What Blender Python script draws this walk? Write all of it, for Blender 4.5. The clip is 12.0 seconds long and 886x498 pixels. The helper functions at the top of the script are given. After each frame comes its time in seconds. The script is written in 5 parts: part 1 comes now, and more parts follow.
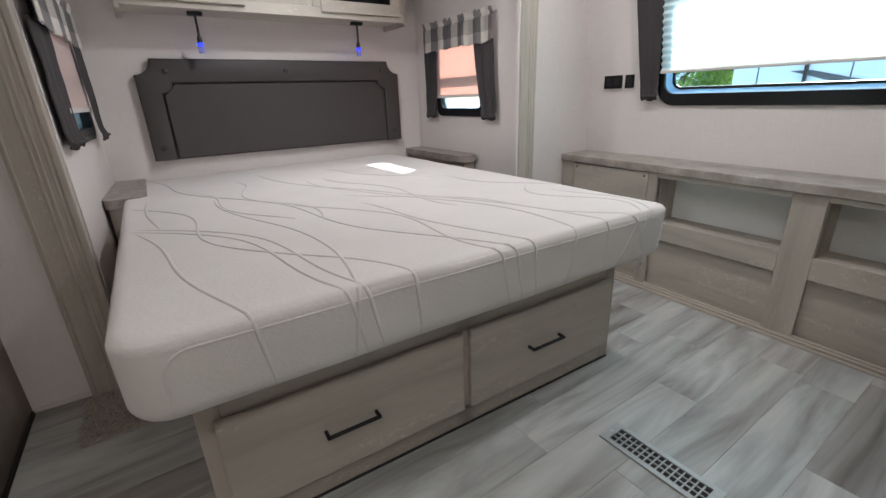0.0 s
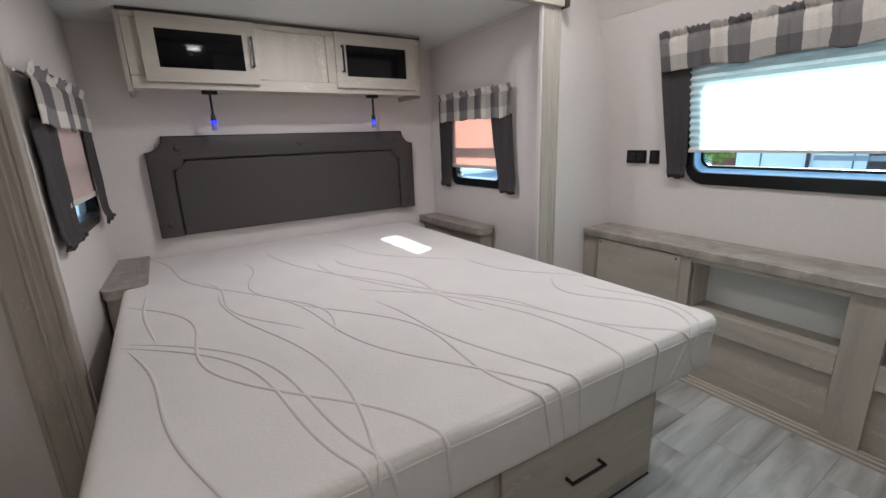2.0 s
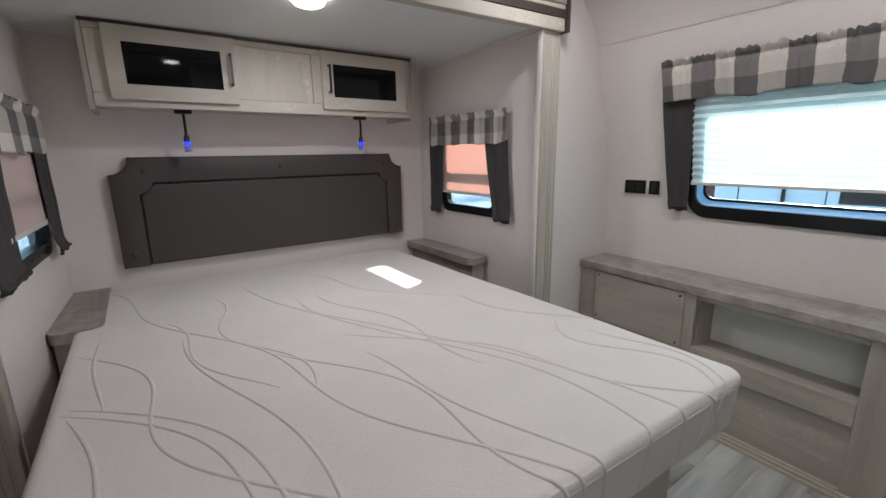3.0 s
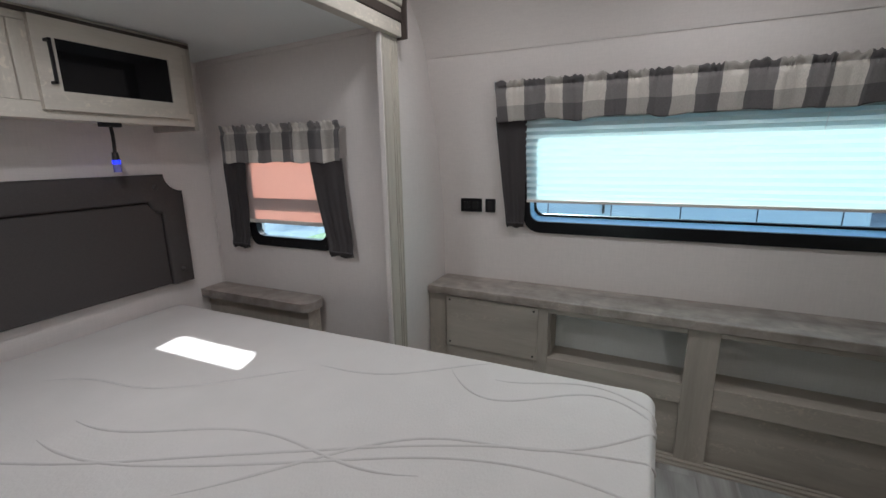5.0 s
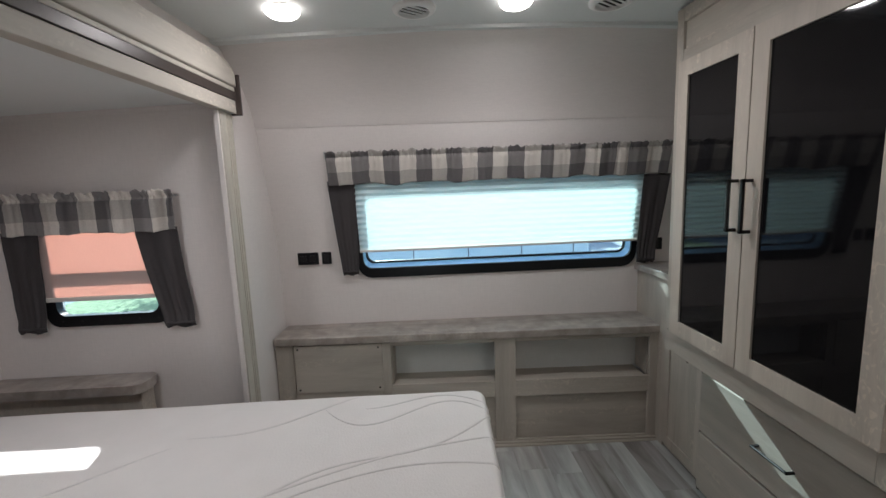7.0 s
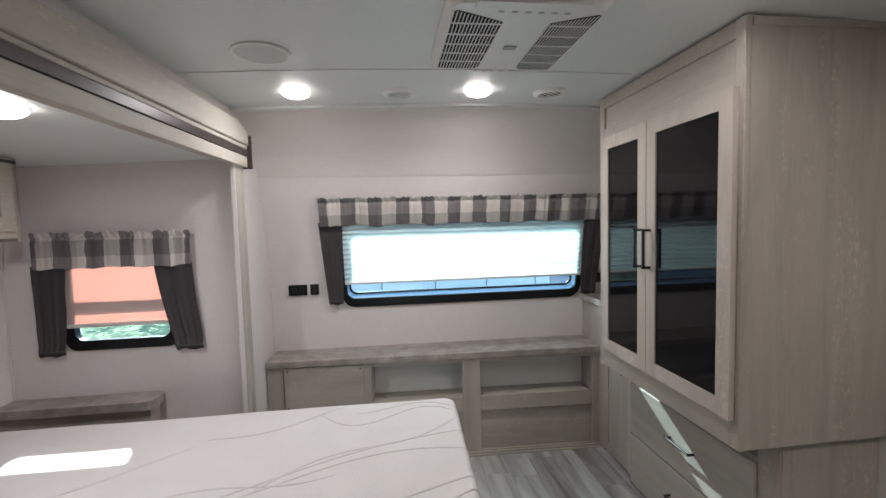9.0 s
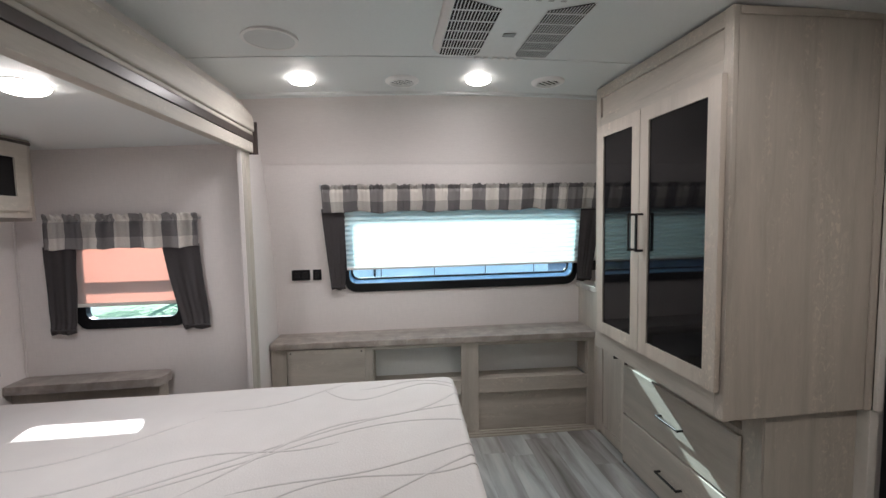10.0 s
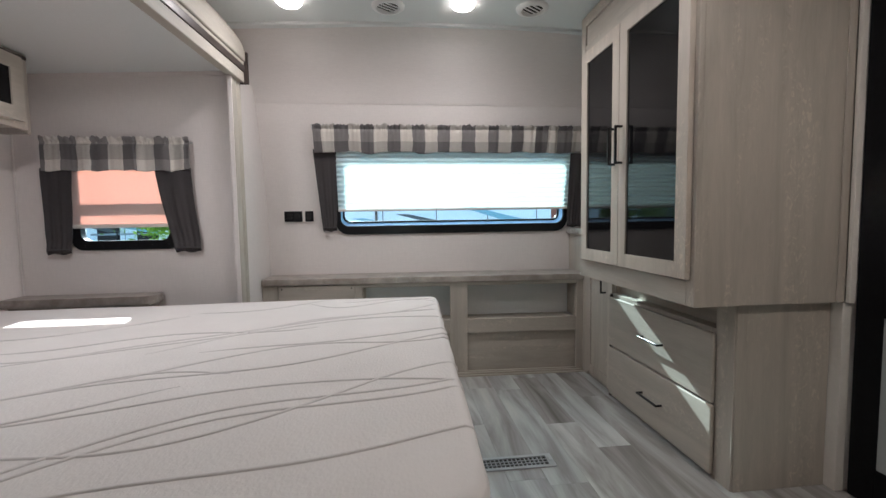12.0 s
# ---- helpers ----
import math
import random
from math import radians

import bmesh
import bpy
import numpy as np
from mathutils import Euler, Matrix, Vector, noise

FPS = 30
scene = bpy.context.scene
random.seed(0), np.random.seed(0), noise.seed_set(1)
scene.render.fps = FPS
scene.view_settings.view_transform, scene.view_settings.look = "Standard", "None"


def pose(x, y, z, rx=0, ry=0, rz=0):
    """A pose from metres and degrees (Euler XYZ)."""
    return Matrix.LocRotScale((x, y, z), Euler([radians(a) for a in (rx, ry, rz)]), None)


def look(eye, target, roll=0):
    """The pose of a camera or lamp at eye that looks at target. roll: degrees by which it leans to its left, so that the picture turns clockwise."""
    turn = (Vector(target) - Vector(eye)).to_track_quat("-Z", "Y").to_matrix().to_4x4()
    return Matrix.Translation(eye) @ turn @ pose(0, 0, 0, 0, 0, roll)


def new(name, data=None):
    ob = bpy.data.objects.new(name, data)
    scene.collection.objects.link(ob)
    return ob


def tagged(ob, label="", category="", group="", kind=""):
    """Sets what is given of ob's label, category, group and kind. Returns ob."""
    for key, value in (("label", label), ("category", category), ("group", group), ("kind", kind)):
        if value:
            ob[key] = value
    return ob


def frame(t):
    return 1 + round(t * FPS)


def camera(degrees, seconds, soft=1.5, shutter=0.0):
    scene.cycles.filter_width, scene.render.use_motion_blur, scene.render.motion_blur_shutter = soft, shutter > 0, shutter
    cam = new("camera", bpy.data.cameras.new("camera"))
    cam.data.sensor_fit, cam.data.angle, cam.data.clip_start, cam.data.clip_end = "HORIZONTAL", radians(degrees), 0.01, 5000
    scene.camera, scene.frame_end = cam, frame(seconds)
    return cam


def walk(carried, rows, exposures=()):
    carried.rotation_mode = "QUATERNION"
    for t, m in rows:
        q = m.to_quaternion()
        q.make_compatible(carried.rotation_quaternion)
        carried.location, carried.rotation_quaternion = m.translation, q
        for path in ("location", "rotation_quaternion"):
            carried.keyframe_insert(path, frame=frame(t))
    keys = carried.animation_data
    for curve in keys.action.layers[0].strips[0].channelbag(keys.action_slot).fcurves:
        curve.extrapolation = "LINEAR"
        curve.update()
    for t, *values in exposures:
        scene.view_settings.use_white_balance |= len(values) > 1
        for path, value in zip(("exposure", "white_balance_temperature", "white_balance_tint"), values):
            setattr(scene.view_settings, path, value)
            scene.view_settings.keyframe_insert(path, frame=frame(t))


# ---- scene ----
cam = camera(92.4, 12.0)
PATH = [
    (0, (-0.007, 0.13, 1.011), (1.035, 1.697, 0.335), -2.1),
    (0.5, (0.008, 0.159, 1.042), (1.045, 1.731, 0.367), -2.2),
    (1, (0.025, 0.2, 1.079), (1.066, 1.788, 0.448), -2.1),
    (1.5, (0.033, 0.255, 1.134), (1.083, 1.86, 0.565), -2.1),
    (2, (0.06, 0.318, 1.187), (1.112, 1.942, 0.682), -2.0),
    (2.5, (0.081, 0.39, 1.218), (1.155, 2.013, 0.758), -1.6),
    (4.5, (0.199, 0.815, 1.293), (1.789, 1.954, 0.874), -0.6),
    (5, (0.173, 0.957, 1.31), (1.955, 1.755, 0.877), -0.9),
    (5.5, (0.126, 1.037, 1.315), (2.018, 1.519, 0.88), -0.8),
    (6, (0.067, 1.067, 1.332), (2.007, 1.3, 0.905), -0.9),
    (6.5, (-0.034, 1.067, 1.378), (1.93, 1.103, 1.001), -1.5),
    (7, (-0.14, 1.053, 1.417), (1.839, 0.977, 1.134), -2.2),
    (7.5, (-0.233, 1.04, 1.464), (1.748, 0.888, 1.237), -2.1),
    (9.5, (-0.572, 1.141, 1.452), (1.409, 0.894, 1.334), -1.4),
    (10, (-0.588, 1.139, 1.403), (1.392, 0.894, 1.26), -1.1),
    (10.5, (-0.616, 1.123, 1.334), (1.363, 0.879, 1.181), -0.9),
    (11, (-0.656, 1.106, 1.227), (1.323, 0.865, 1.072), -0.8),
    (11.5, (-0.664, 1.09, 1.092), (1.317, 0.856, 0.946), -0.8),
    (12, (-0.659, 1.045, 1.013), (1.324, 0.83, 0.878), -0.9),
]
EXPOSURES = [(0.0, 1.71, 6100, 10), (1.5, 1.63, 6100, 10), (2.5, 1.41, 6110, 10), (4.5, 1.02, 6030, 8), (5.0, 0.94, 6000, 8), (5.5, 1.00, 6010, 8), (6.5, 0.96, 6080, 9), (7.5, 1.32, 6130, 10), (9.5, 1.53, 6160, 11), (12.0, 1.50, 6190, 11)]
walk(cam, [(t, look(eye, target, roll)) for t, eye, target, roll in PATH], exposures=EXPOSURES)

# ---- world, sun, lamps ----
SUN_WAY = Vector((-1.0, -0.22, -0.555)).normalized()
world = bpy.data.worlds.new("sky")
scene.world = world
world.use_nodes = True
wn = world.node_tree
sky = wn.nodes.new("ShaderNodeTexSky")
sky.sky_type, sky.sun_disc = "NISHITA", False
sky.sun_elevation = math.asin(-SUN_WAY.z)
sky.sun_rotation = math.atan2(-SUN_WAY.x, -SUN_WAY.y)
wn.links.new(sky.outputs[0], wn.nodes["Background"].inputs[0])
wn.nodes["Background"].inputs[1].default_value = 0.15
sun = new("sun", bpy.data.lights.new("sun", "SUN"))
sun.data.energy, sun.data.angle, sun.data.color = 5.0, radians(0.5), (0.98, 0.97, 0.93)
sun.matrix_world = look((20, 4, 12), Vector((20, 4, 12)) + SUN_WAY)


def disk_lamp(x, y, z, watts, size, tint=(1.0, 0.93, 0.85)):
    lamp = new("lamp", bpy.data.lights.new("lamp", "AREA"))
    lamp.data.shape, lamp.data.size, lamp.data.energy, lamp.data.color = "DISK", size, watts, tint
    lamp.matrix_world = pose(x, y, z)


LAMPS = (1.0, 0.945, 0.925)
disk_lamp(1.48, 1.525, 2.024, 1.2, 0.11, LAMPS)
disk_lamp(1.48, 0.695, 2.038, 2.2, 0.11, LAMPS)
disk_lamp(0.70, 2.10, 1.745, 1.75, 0.11, (1.0, 0.965, 0.965))
disk_lamp(0.50, 0.30, 2.034, 0.45, 0.11, LAMPS)
# Unseen fill lamp, added to brighten the wardrobe's end panel and the room.
disk_lamp(-0.52, -0.25, 2.015, 3.4, 0.11, (1.0, 0.89, 0.79))


# ---- materials ----
def node_mat(name):
    m = bpy.data.materials.new(name)
    m.use_nodes = True
    nt = m.node_tree
    return m, nt, nt.nodes["Principled BSDF"]


def add(nt, kind, **values):
    n = nt.nodes.new("ShaderNode" + kind)
    for key, value in values.items():
        n.inputs[key.replace("_", " ")].default_value = value
    return n


def coords(nt, scale, jitter=False):
    tc, mp = nt.nodes.new("ShaderNodeTexCoord"), nt.nodes.new("ShaderNodeMapping")
    mp.inputs["Scale"].default_value = scale
    nt.links.new(tc.outputs["Object"], mp.inputs["Vector"])
    if jitter:
        info = nt.nodes.new("ShaderNodeObjectInfo")
        mul = nt.nodes.new("ShaderNodeVectorMath")
        mul.operation = "SCALE"
        mul.inputs[0].default_value = (37.0, 53.0, 19.0)
        nt.links.new(info.outputs["Random"], mul.inputs["Scale"])
        nt.links.new(mul.outputs[0], mp.inputs["Location"])
    return mp.outputs[0]


def ramp(nt, fac, stops):
    r = nt.nodes.new("ShaderNodeValToRGB")
    while len(r.color_ramp.elements) < len(stops):
        r.color_ramp.elements.new(0.5)
    for e, (p, c) in zip(r.color_ramp.elements, stops):
        e.position, e.color = p, (*c, 1)
    nt.links.new(fac, r.inputs[0])
    return r.outputs[0]


def mix(nt, fac, a, b, mode="MIX"):
    n = nt.nodes.new("ShaderNodeMix")
    n.data_type, n.blend_type = "RGBA", mode
    for sock, v in ((n.inputs[0], fac), (n.inputs[6], a), (n.inputs[7], b)):
        if isinstance(v, (int, float)):
            sock.default_value = v
        elif isinstance(v, tuple):
            sock.default_value = (*v, 1)
        else:
            nt.links.new(v, sock)
    return n.outputs[2]


def noise_fac(nt, vec, scale, detail=4.0, rough=0.55, distort=0.0):
    n = add(nt, "TexNoise", Scale=scale, Detail=detail, Roughness=rough, Distortion=distort)
    nt.links.new(vec, n.inputs["Vector"])
    return n.outputs[0]


def bump(nt, bsdf, height, strength, distance=0.002):
    b = add(nt, "Bump", Strength=strength, Distance=distance)
    nt.links.new(height, b.inputs["Height"])
    nt.links.new(b.outputs[0], bsdf.inputs["Normal"])


def plain(name, colour, rough=0.5, metal=0.0, grain=0.06, scale=60.0, relief=0.1):
    m, nt, b = node_mat(name)
    v = coords(nt, (1, 1, 1))
    f = noise_fac(nt, v, scale)
    dark = tuple(c * (1 - grain) for c in colour)
    light = tuple(min(1, c * (1 + grain)) for c in colour)
    nt.links.new(ramp(nt, f, [(0.3, dark), (0.7, light)]), b.inputs["Base Color"])
    b.inputs["Roughness"].default_value, b.inputs["Metallic"].default_value = rough, metal
    bump(nt, b, f, relief)
    return m


def wood(name, axis, dark, light, rough=0.56, jitter=False, blotch=0.0):
    """Taupe laminate with long grain along one axis and soft cathedral figure."""
    m, nt, b = node_mat(name)
    s = [14.0, 14.0, 14.0]
    s[axis] = 0.9
    fine = noise_fac(nt, coords(nt, tuple(k * 9 for k in s), jitter), 1.0, 3, 0.6)
    broad = noise_fac(nt, coords(nt, tuple(s), jitter), 0.7, 5, 0.6, 1.2)
    base = ramp(nt, broad, [(0.2, dark), (0.8, light)])
    # cathedral figure: short pale hooks stacked along the grain, in a few narrow columns
    w = [46.0, 46.0, 46.0]
    w[axis] = 30.0
    hooks = noise_fac(nt, coords(nt, tuple(w), jitter), 1.0, 2, 0.5, 1.6)
    k = [11.0, 11.0, 11.0]
    k[axis] = 1.1
    column = ramp(nt, noise_fac(nt, coords(nt, tuple(k), jitter), 1.0, 2, 0.5, 0.3), [(0.52, (0, 0, 0)), (0.62, (1, 1, 1))])
    veins = ramp(nt, hooks, [(0.30, (0.92, 0.915, 0.91)), (0.45, (1, 1, 1)), (0.57, (1, 1, 1)), (0.66, (1.22, 1.21, 1.18))])
    c = mix(nt, column, base, mix(nt, 1.0, base, veins, "MULTIPLY"))
    c = mix(nt, 0.06, c, ramp(nt, fine, [(0.35, (0.82, 0.80, 0.78)), (0.6, (1.08, 1.07, 1.05))]), "MULTIPLY")
    q = [10.0, 10.0, 10.0]
    q[axis] = 1.6
    cloudy = noise_fac(nt, coords(nt, tuple(q), jitter), 1.0, 4, 0.6, 0.8)
    c = mix(nt, 0.7, c, ramp(nt, cloudy, [(0.34, (0.86, 0.855, 0.85)), (0.5, (1, 1, 1)), (0.66, (1.08, 1.08, 1.08))]), "MULTIPLY")
    t = [170.0, 170.0, 170.0]
    t[axis] = 17.0
    ticks = noise_fac(nt, coords(nt, tuple(t), jitter), 1.0, 2, 0.5)
    c = mix(nt, 0.38, c, ramp(nt, ticks, [(0.30, (0.90, 0.89, 0.88)), (0.45, (1, 1, 1)), (0.62, (1, 1, 1)), (0.70, (1.16, 1.15, 1.13))]), "MULTIPLY")
    if blotch:
        cloud = noise_fac(nt, coords(nt, (1, 1, 1), jitter), 11.0, 5, 0.62, 0.4)
        c = mix(nt, blotch, c, ramp(nt, cloud, [(0.32, (0.60, 0.58, 0.56)), (0.5, (0.95, 0.95, 0.95)), (0.66, (1.35, 1.35, 1.36))]), "MULTIPLY")
    nt.links.new(c, b.inputs["Base Color"])
    b.inputs["Roughness"].default_value = rough
    bump(nt, b, fine, 0.12, 0.001)
    return m


def wall_mat(name, colour):
    """Vinyl wallboard with a fine linen weave."""
    m, nt, b = node_mat(name)
    a = noise_fac(nt, coords(nt, (170, 170, 18)), 1.0, 3)
    c = noise_fac(nt, coords(nt, (20, 20, 190)), 1.0, 3)
    both = mix(nt, 0.5, a, c)
    big = noise_fac(nt, coords(nt, (1, 1, 1)), 2.2, 3)
    tone = ramp(nt, both, [(0.35, tuple(k * 0.94 for k in colour)), (0.62, colour)])
    tone = mix(nt, 0.25, tone, ramp(nt, big, [(0.3, (0.93, 0.92, 0.91)), (0.7, (1, 1, 1))]), "MULTIPLY")
    nt.links.new(tone, b.inputs["Base Color"])
    b.inputs["Roughness"].default_value = 0.62
    bump(nt, b, both, 0.28, 0.0009)
    return m


def fabric(name, colour, rough=0.9, weave=700.0, variation=0.18):
    m, nt, b = node_mat(name)
    a = noise_fac(nt, coords(nt, (weave, weave, weave * 0.2)), 1.0, 2)
    c = noise_fac(nt, coords(nt, (weave * 0.2, weave * 0.2, weave)), 1.0, 2)
    both = mix(nt, 0.5, a, c)
    nt.links.new(ramp(nt, both, [(0.3, tuple(k * (1 - variation) for k in colour)), (0.7, tuple(k * (1 + variation) for k in colour))]), b.inputs["Base Color"])
    b.inputs["Roughness"].default_value = rough
    bump(nt, b, both, 0.35, 0.001)
    return m


def math_node(nt, op, a, b=None):
    n = nt.nodes.new("ShaderNodeMath")
    n.operation = op
    for sock, v in zip(n.inputs, (a, b)):
        if isinstance(v, (int, float)):
            sock.default_value = v
        elif v is not None:
            nt.links.new(v, sock)
    return n.outputs[0]


def check_fabric(name, column, row, shift, row_shift):
    """Buffalo check: dark, mid and light squares; x along the cloth, z up."""
    m, nt, b = node_mat(name)
    tc = nt.nodes.new("ShaderNodeTexCoord")
    sep = nt.nodes.new("ShaderNodeSeparateXYZ")
    wob = noise_fac(nt, tc.outputs["Object"], 9.0, 2)
    nt.links.new(tc.outputs["UV"], sep.inputs[0])
    weave = noise_fac(nt, coords(nt, (500, 500, 120)), 1.0, 2)
    u = math_node(nt, "ADD", sep.outputs[0], math_node(nt, "MULTIPLY", math_node(nt, "SUBTRACT", wob, 0.5), 0.018))
    u = math_node(nt, "ADD", u, math_node(nt, "MULTIPLY", math_node(nt, "SUBTRACT", weave, 0.5), 0.006))
    cu = math_node(nt, "LESS_THAN", math_node(nt, "FRACT", math_node(nt, "DIVIDE", math_node(nt, "ADD", u, shift), column * 2)), 0.5)
    cv = math_node(nt, "LESS_THAN", math_node(nt, "FRACT", math_node(nt, "DIVIDE", math_node(nt, "ADD", sep.outputs[1], row_shift), row * 2)), 0.5)
    light, mid, woven, dark = (0.66, 0.615, 0.56), (0.44, 0.41, 0.375), (0.215, 0.20, 0.196), (0.125, 0.117, 0.118)
    c = mix(nt, cu, mix(nt, cv, light, mid), mix(nt, cv, woven, dark))
    c = mix(nt, 0.5, c, ramp(nt, weave, [(0.3, (0.72, 0.72, 0.72)), (0.7, (1.15, 1.15, 1.15))]), "MULTIPLY")
    nt.links.new(c, b.inputs["Base Color"])
    b.inputs["Roughness"].default_value = 0.92
    bump(nt, b, weave, 0.4, 0.001)
    return m


def shade_mat(name, face, glow, share):
    """Thin blind cloth: part of the light goes through."""
    m, nt, b = node_mat(name)
    d, t, mx = add(nt, "BsdfDiffuse"), add(nt, "BsdfTranslucent"), nt.nodes.new("ShaderNodeMixShader")
    weave = noise_fac(nt, coords(nt, (300, 300, 300)), 1.0, 2)
    nt.links.new(ramp(nt, weave, [(0.3, tuple(k * 0.95 for k in face)), (0.7, face)]), d.inputs[0])
    nt.links.new(ramp(nt, weave, [(0.3, tuple(k * 0.95 for k in glow)), (0.7, glow)]), t.inputs[0])
    mx.inputs[0].default_value = share
    nt.links.new(d.outputs[0], mx.inputs[1])
    nt.links.new(t.outputs[0], mx.inputs[2])
    nt.links.new(mx.outputs[0], nt.nodes["Material Output"].inputs[0])
    return m


def glass_mat(name, tint=(0.85, 0.96, 0.97)):
    m, nt, b = node_mat(name)
    g, t, mx = add(nt, "BsdfGlossy", Roughness=0.02), add(nt, "BsdfTransparent"), nt.nodes.new("ShaderNodeMixShader")
    edge = add(nt, "LayerWeight", Blend=0.5).outputs["Facing"]
    gloss = math_node(nt, "ADD", math_node(nt, "MULTIPLY", math_node(nt, "POWER", edge, 4.0), 0.6), 0.04)
    t.inputs[0].default_value = (*tint, 1)
    nt.links.new(gloss, mx.inputs[0])
    nt.links.new(t.outputs[0], mx.inputs[1])
    nt.links.new(g.outputs[0], mx.inputs[2])
    nt.links.new(mx.outputs[0], nt.nodes["Material Output"].inputs[0])
    return m


def glow_mat(name, colour, strength):
    m, nt, b = node_mat(name)
    b.inputs["Base Color"].default_value = (*colour, 1)
    b.inputs["Emission Color"].default_value = (*colour, 1)
    b.inputs["Emission Strength"].default_value = strength
    return m


TAUPE_D, TAUPE_L = (0.375, 0.336, 0.288), (0.480, 0.434, 0.376)
PALE_D, PALE_L = (0.462, 0.422, 0.364), (0.555, 0.510, 0.446)
WOOD_X = wood("taupe_wood_along_x", 0, TAUPE_D, TAUPE_L)
WOOD_Y = wood("taupe_wood_along_y", 1, TAUPE_D, TAUPE_L)
WOOD_Z = wood("taupe_wood_upright", 2, TAUPE_D, TAUPE_L)
MID_Z = wood("mid_taupe_wood_upright", 2, (0.455, 0.398, 0.337), (0.535, 0.478, 0.413))
PALE_X = wood("pale_wood_along_x", 0, PALE_D, PALE_L)
PALE_Y = wood("pale_wood_along_y", 1, PALE_D, PALE_L)
PALE_Z = wood("pale_wood_upright", 2, PALE_D, PALE_L)
COUNTER = wood("counter_laminate_y", 1, (0.215, 0.185, 0.162), (0.430, 0.380, 0.338), 0.35, False, 0.7)
COUNTER_X = wood("counter_laminate_x", 1, (0.215, 0.187, 0.167), (0.410, 0.365, 0.330), 0.35, False, 0.7)
WALL = wall_mat("linen_wallboard", (0.755, 0.702, 0.676))
WALL_LOW = wall_mat("pale_wallboard", (0.780, 0.780, 0.765))
CEIL = plain("ceiling_board", (0.735, 0.755, 0.745), 0.42, grain=0.015, scale=90, relief=0.06)
WHITE = plain("white_plastic", (0.78, 0.77, 0.75), 0.35, grain=0.02)
BLACK = plain("black_plastic", (0.007, 0.007, 0.008), 0.32, grain=0.2)
BLACK.node_tree.nodes["Principled BSDF"].inputs["Specular IOR Level"].default_value = 0.28
METAL_BLACK = plain("black_metal", (0.016, 0.015, 0.016), 0.38, 0.3, grain=0.2)
DOOR_BLACK = plain("matt_black_paint", (0.006, 0.006, 0.007), 0.6, grain=0.2)
DOOR_BLACK.node_tree.nodes["Principled BSDF"].inputs["Specular IOR Level"].default_value = 0.12
VENT_WHITE = plain("bright_white_plastic", (0.88, 0.87, 0.85), 0.3, grain=0.015)
STEEL = plain("brushed_steel", (0.55, 0.55, 0.56), 0.3, 1.0)
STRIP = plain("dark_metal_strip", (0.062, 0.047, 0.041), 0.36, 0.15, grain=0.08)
DARK_GLASS = plain("dark_glass", (0.006, 0.006, 0.007), 0.04, grain=0.02, relief=0.0)
DARK_GLASS.node_tree.nodes["Principled BSDF"].inputs["Specular IOR Level"].default_value = 0.24
DARK_GAP = plain("dark_gap", (0.02, 0.018, 0.016), 0.9)
VINYL = fabric("grey_brown_vinyl", (0.055, 0.047, 0.0455), 0.56, 380.0, 0.14)
CURTAIN = fabric("charcoal_cloth", (0.054, 0.048, 0.049), 0.92, 600.0, 0.16)
SHADE = shade_mat("white_pleated_cloth", (0.72, 0.80, 0.79), (0.82, 0.94, 0.89), 0.33)
PEACH = shade_mat("peach_blind_cloth", (0.66, 0.60, 0.57), (0.94, 0.62, 0.53), 0.44)
GLASS = glass_mat("window_glass")
FROST = plain("frosted_panel", (0.36, 0.38, 0.38), 0.35, grain=0.03)
LAMP_GLOW = glow_mat("lamp_lens", (1.0, 0.91, 0.82), 6.0)
BLUE_GLOW = glow_mat("blue_tip", (0.012, 0.02, 1.0), 1.6)
# Blue glow of the clear tip, painted as base colour.
CLEAR_BLUE = plain("glow_tinted_tip", (0.22, 0.23, 0.70), 0.15, grain=0.05)
# The sky's blue reflection is put into this base colour.
SILL = plain("window_reveal", (0.38, 0.60, 0.85), 0.2, 0.0)
TRIM_W = plain("white_trim", (0.70, 0.66, 0.61), 0.45, grain=0.03)


def mattress_mat():
    """White knit cover with a small dimpled weave."""
    m, nt, b = node_mat("white_knit")
    v = add(nt, "TexVoronoi", Scale=1.0)
    nt.links.new(coords(nt, (95, 150, 150)), v.inputs["Vector"])
    big = noise_fac(nt, coords(nt, (1, 1, 1)), 5.0, 3)
    nt.links.new(ramp(nt, big, [(0.3, (0.665, 0.630, 0.606)), (0.7, (0.710, 0.674, 0.650))]), b.inputs["Base Color"])
    b.inputs["Roughness"].default_value = 0.85
    h = mix(nt, 0.5, v.outputs[0], noise_fac(nt, coords(nt, (1, 1, 1)), 350.0, 2))
    bump(nt, b, h, 0.5, 0.0018)
    return m


